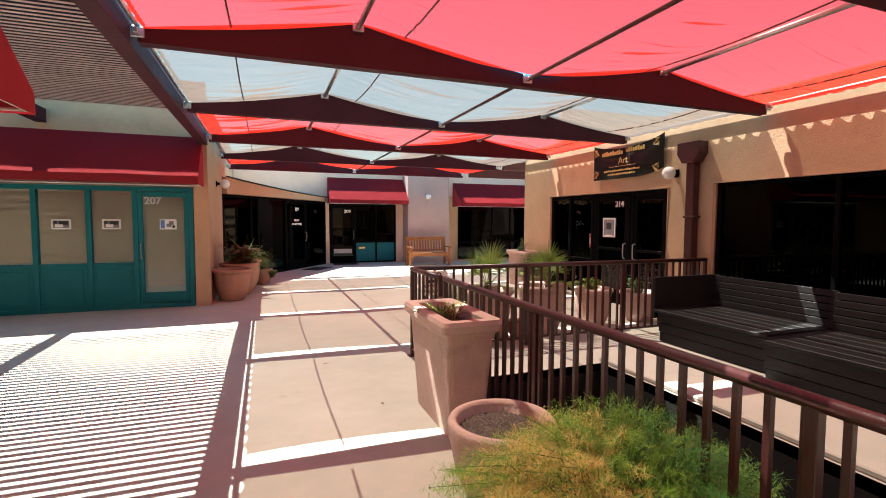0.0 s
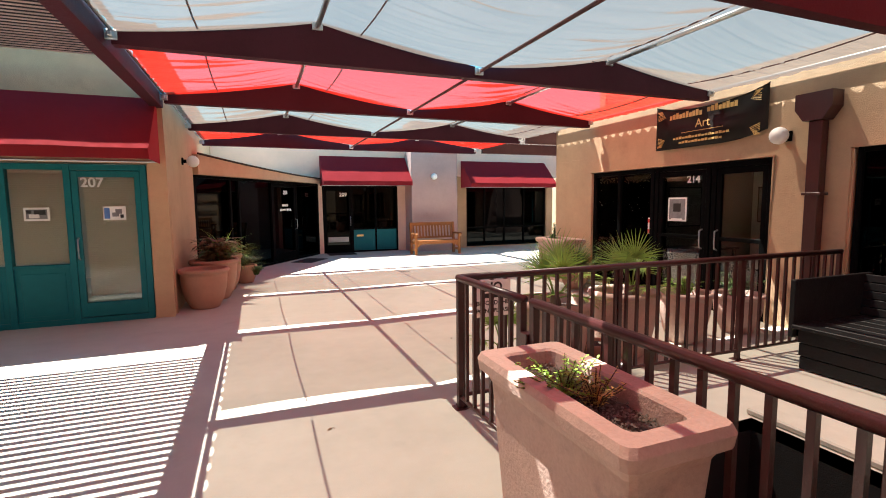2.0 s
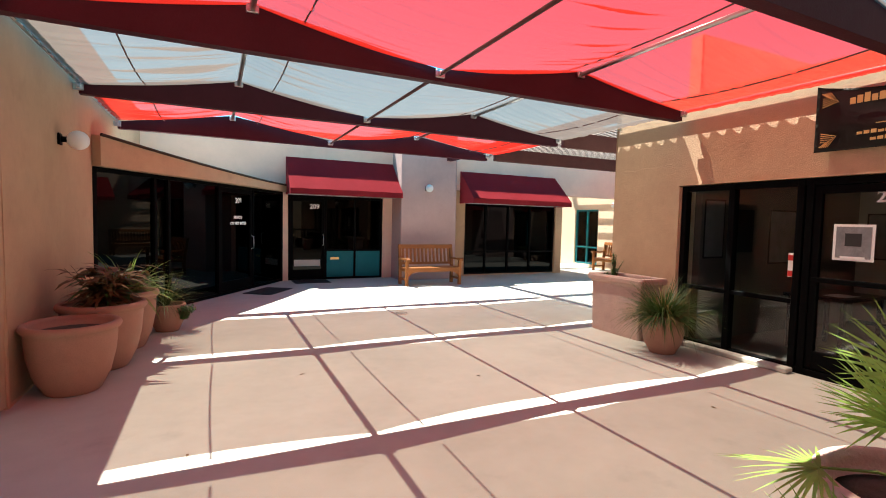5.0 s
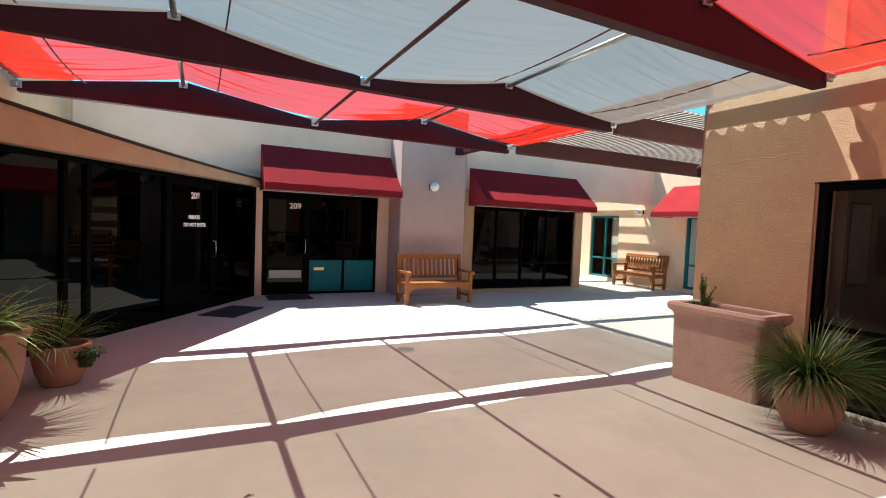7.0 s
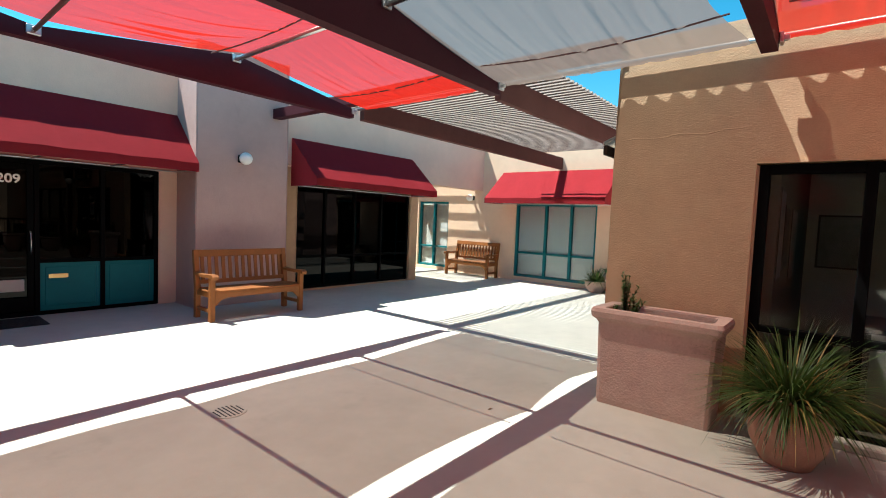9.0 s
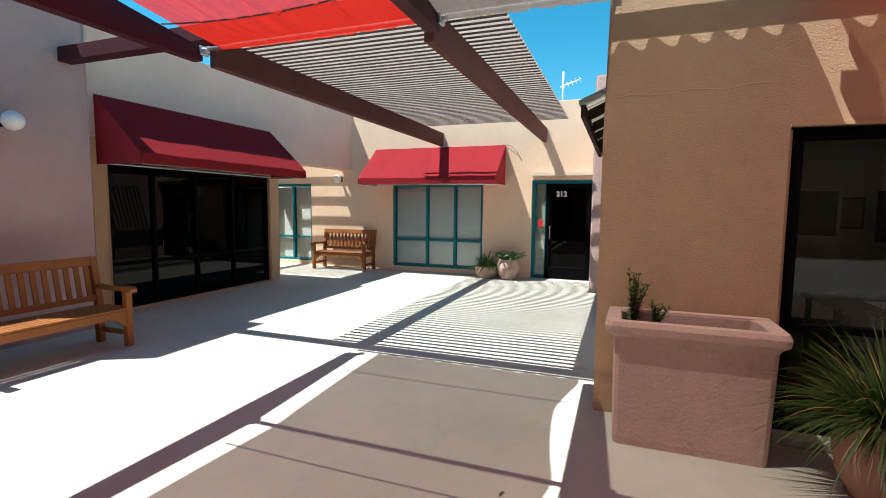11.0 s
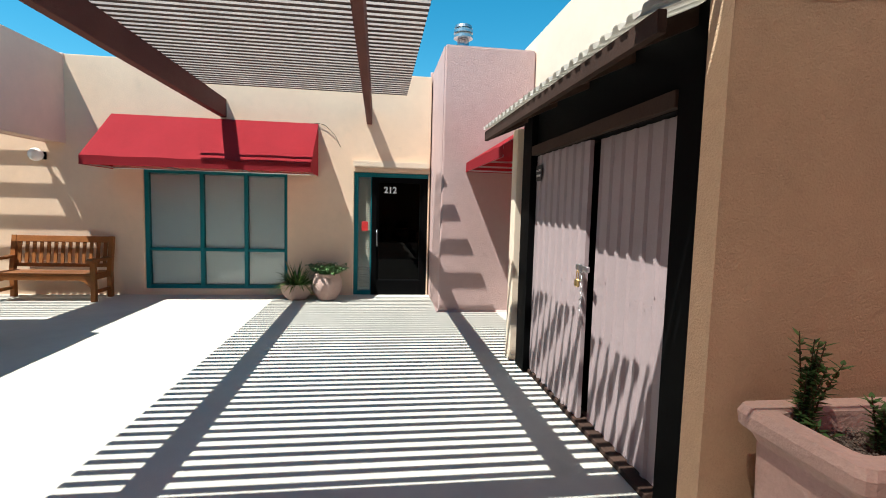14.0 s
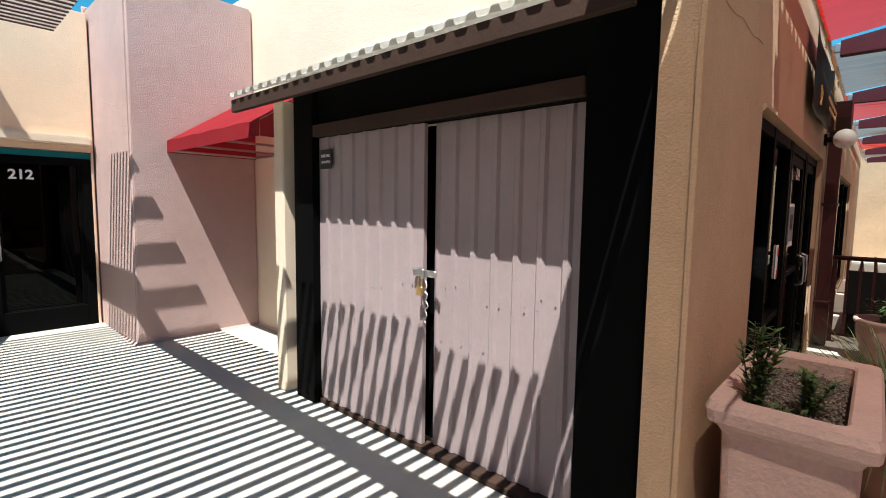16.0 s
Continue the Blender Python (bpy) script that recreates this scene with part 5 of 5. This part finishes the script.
globe_lamp("white globe wall lamp beside the banner", (6.1, 5.80, 2.30), -90)
globe_lamp("white globe wall lamp on the tan side wall", (-0.95, 11.2, 2.30), 90)
globe_lamp("white globe wall lamp on the mauve pier", (5.50, 16.4, 2.38), 0)
globe_lamp("white globe wall lamp above the far bench", (12.8, 16.98, 2.2), -90)

bn = thing("shop_banner", "black vinyl shop banner with gold lettering and corners", "banner")
bm = bmesh.new()
nx, nz = 40, 16
g = []
for i in range(nx + 1):
    u = i / nx
    row = []
    for j in range(nz + 1):
        v = j / nz
        top = 2.98 - 0.13 * math.sin(math.pi * u) ** 0.8
        bot = 2.32 + 0.10 * max(0.0, (u - 0.62) / 0.38) ** 2
        y = 7.76 - 1.75 * u
        z = bot + (top - bot) * v
        x = 6.04 - 0.035 * math.sin(math.pi * u) * math.sin(math.pi * v) - 0.018 * math.sin(7 * (v - 2.2 * (u - 0.5) ** 2)) * math.sin(math.pi * u)
        row.append(bm.verts.new((x, y, z)))
    g.append(row)
for i in range(nx):
    for j in range(nz):
        bm.faces.new((g[i][j], g[i + 1][j], g[i + 1][j + 1], g[i][j + 1]))
bmesh.ops.solidify(bm, geom=bm.faces[:], thickness=0.004)
part("sheet", bm, BANNER, bn, smooth=True)
def on_banner(u, z):
    return pose(5.975, 7.76 - 1.75 * u, z, 90, 0, -90)
text_mesh("lettering", "Art", 0.17, GOLD, bn, on_banner(0.5, 2.625), 0.001)
for u0, u1, z, h in ((0.18, 0.50, 2.78, 0.085), (0.54, 0.80, 2.80, 0.085), (0.30, 0.68, 2.53, 0.008), (0.22, 0.74, 2.46, 0.035), (0.28, 0.68, 2.395, 0.035)):
    bm = bmesh.new()
    n = max(4, int((u1 - u0) / 0.03))
    for k in range(n):
        ya, yb = 7.76 - 1.75 * (u0 + (u1 - u0) * k / n), 7.76 - 1.75 * (u0 + (u1 - u0) * (k + 0.78) / n)
        hh = h * (0.7 + 0.3 * ((k * 7) % 3) / 2) if h > 0.02 else h
        box(bm, 5.972, 5.976, yb if h > 0.02 else 7.76 - 1.75 * (u0 + (u1 - u0) * (k + 1) / n), ya, z - h / 2, z - h / 2 + hh)
    part("lettering_bar", bm, GOLD, bn, "gold lettering strip")
for u, z, sy, sz in ((0.06, 2.39, 1, 1), (0.94, 2.39, -1, 1), (0.06, 2.86, 1, -1), (0.94, 2.88, -1, -1)):
    bm = bmesh.new()
    y = 7.76 - 1.75 * u
    for k in range(5):
        a = [(6.0, y + 0.04 * sy - sy * 0.03 * k * 0.6, z - 0.03 * sz), (6.0, y - sy * (0.02 + 0.02 * k), z + sz * (0.02 + 0.012 * k)), (6.0, y + 0.03 * sy, z + sz * 0.03 * (k + 1) * 0.7)]
        tube(bm, a, 0.005, 5)
    part("corner_ornament", bm, GOLD, bn, "gold scroll corner")

dp = thing("downpipe", "maroon box downpipe with a rain head", "downpipe")
bm = bmesh.new()
prism(bm, [(5.62, 2.72), (5.24, 2.72), (5.24, 2.55), (5.33, 2.42), (5.53, 2.42), (5.62, 2.55)], "x", 5.9, 6.09)
part("rain_head", bm, RAILPAINT, dp)
boxed("pipe", 5.96, 6.08, 5.36, 5.5, 0.02, 2.42, RAILPAINT, dp, bevel=0.006)
for z in (0.5, 1.6):
    boxed("strap", 5.95, 6.095, 5.33, 5.53, z, z + 0.03, RAILPAINT, dp)
for x, y, rz, w in ((1.52, 15.42, ang208, 0.95), (2.62, 16.72, 0, 0.85)):
    mt = thing("door_mat", "black ribbed rubber door mat", "mat", "door mats", (x, y, 0), rz)
    boxed("mat", -w / 2, w / 2, -0.3, 0.3, 0.0, 0.012, RUBBER, mt)
    for k in range(9):
        boxed("rib", -w / 2 + 0.03, w / 2 - 0.03, -0.27 + 0.06 * k, -0.245 + 0.06 * k, 0.012, 0.016, RUBBER, mt)
dr = thing("floor_drain", "round slotted floor drain cover", "drain", "", (3.3, 12.3, 0))
bm = bmesh.new()
lathe(bm, [(0.13, 0.0), (0.13, 0.004), (0.12, 0.005)], 28)
part("plate", bm, CONCRETE, dr)
for k in range(7):
    x = -0.09 + 0.03 * k
    w = math.sqrt(max(0.0, 0.11 ** 2 - x * x))
    boxed("slot", x - 0.006, x + 0.006, -w, w, 0.0052, 0.0058, INK, dr, bevel=0)


# ---------- litter on the floor ----------
lrnd = random.Random(77)
for x, y in ((4.35, 7.55), (2.9, 9.0), (0.35, 8.3), (0.9, 3.9), (2.2, 6.9), (4.8, 10.9), (1.3, 9.7), (0.6, 5.2)):
    lf = Blades()
    a = lrnd.uniform(0, 6.28)
    lf.blade((0, 0, 0.004), (math.cos(a), math.sin(a), 0.25), 0.05, 0.022, 0.6, 4)
    lf.blade((0.01, 0.005, 0.004), (math.cos(a + 1.2), math.sin(a + 1.2), 0.3), 0.03, 0.008, 0.7, 3)
    leaf = lf.finish("dry_leaf", BRONZE, None)
    leaf.location = (x, y, 0)
    tagged(leaf, "small dry brown leaf lying on the concrete", "leaf", "dry leaves on the floor")
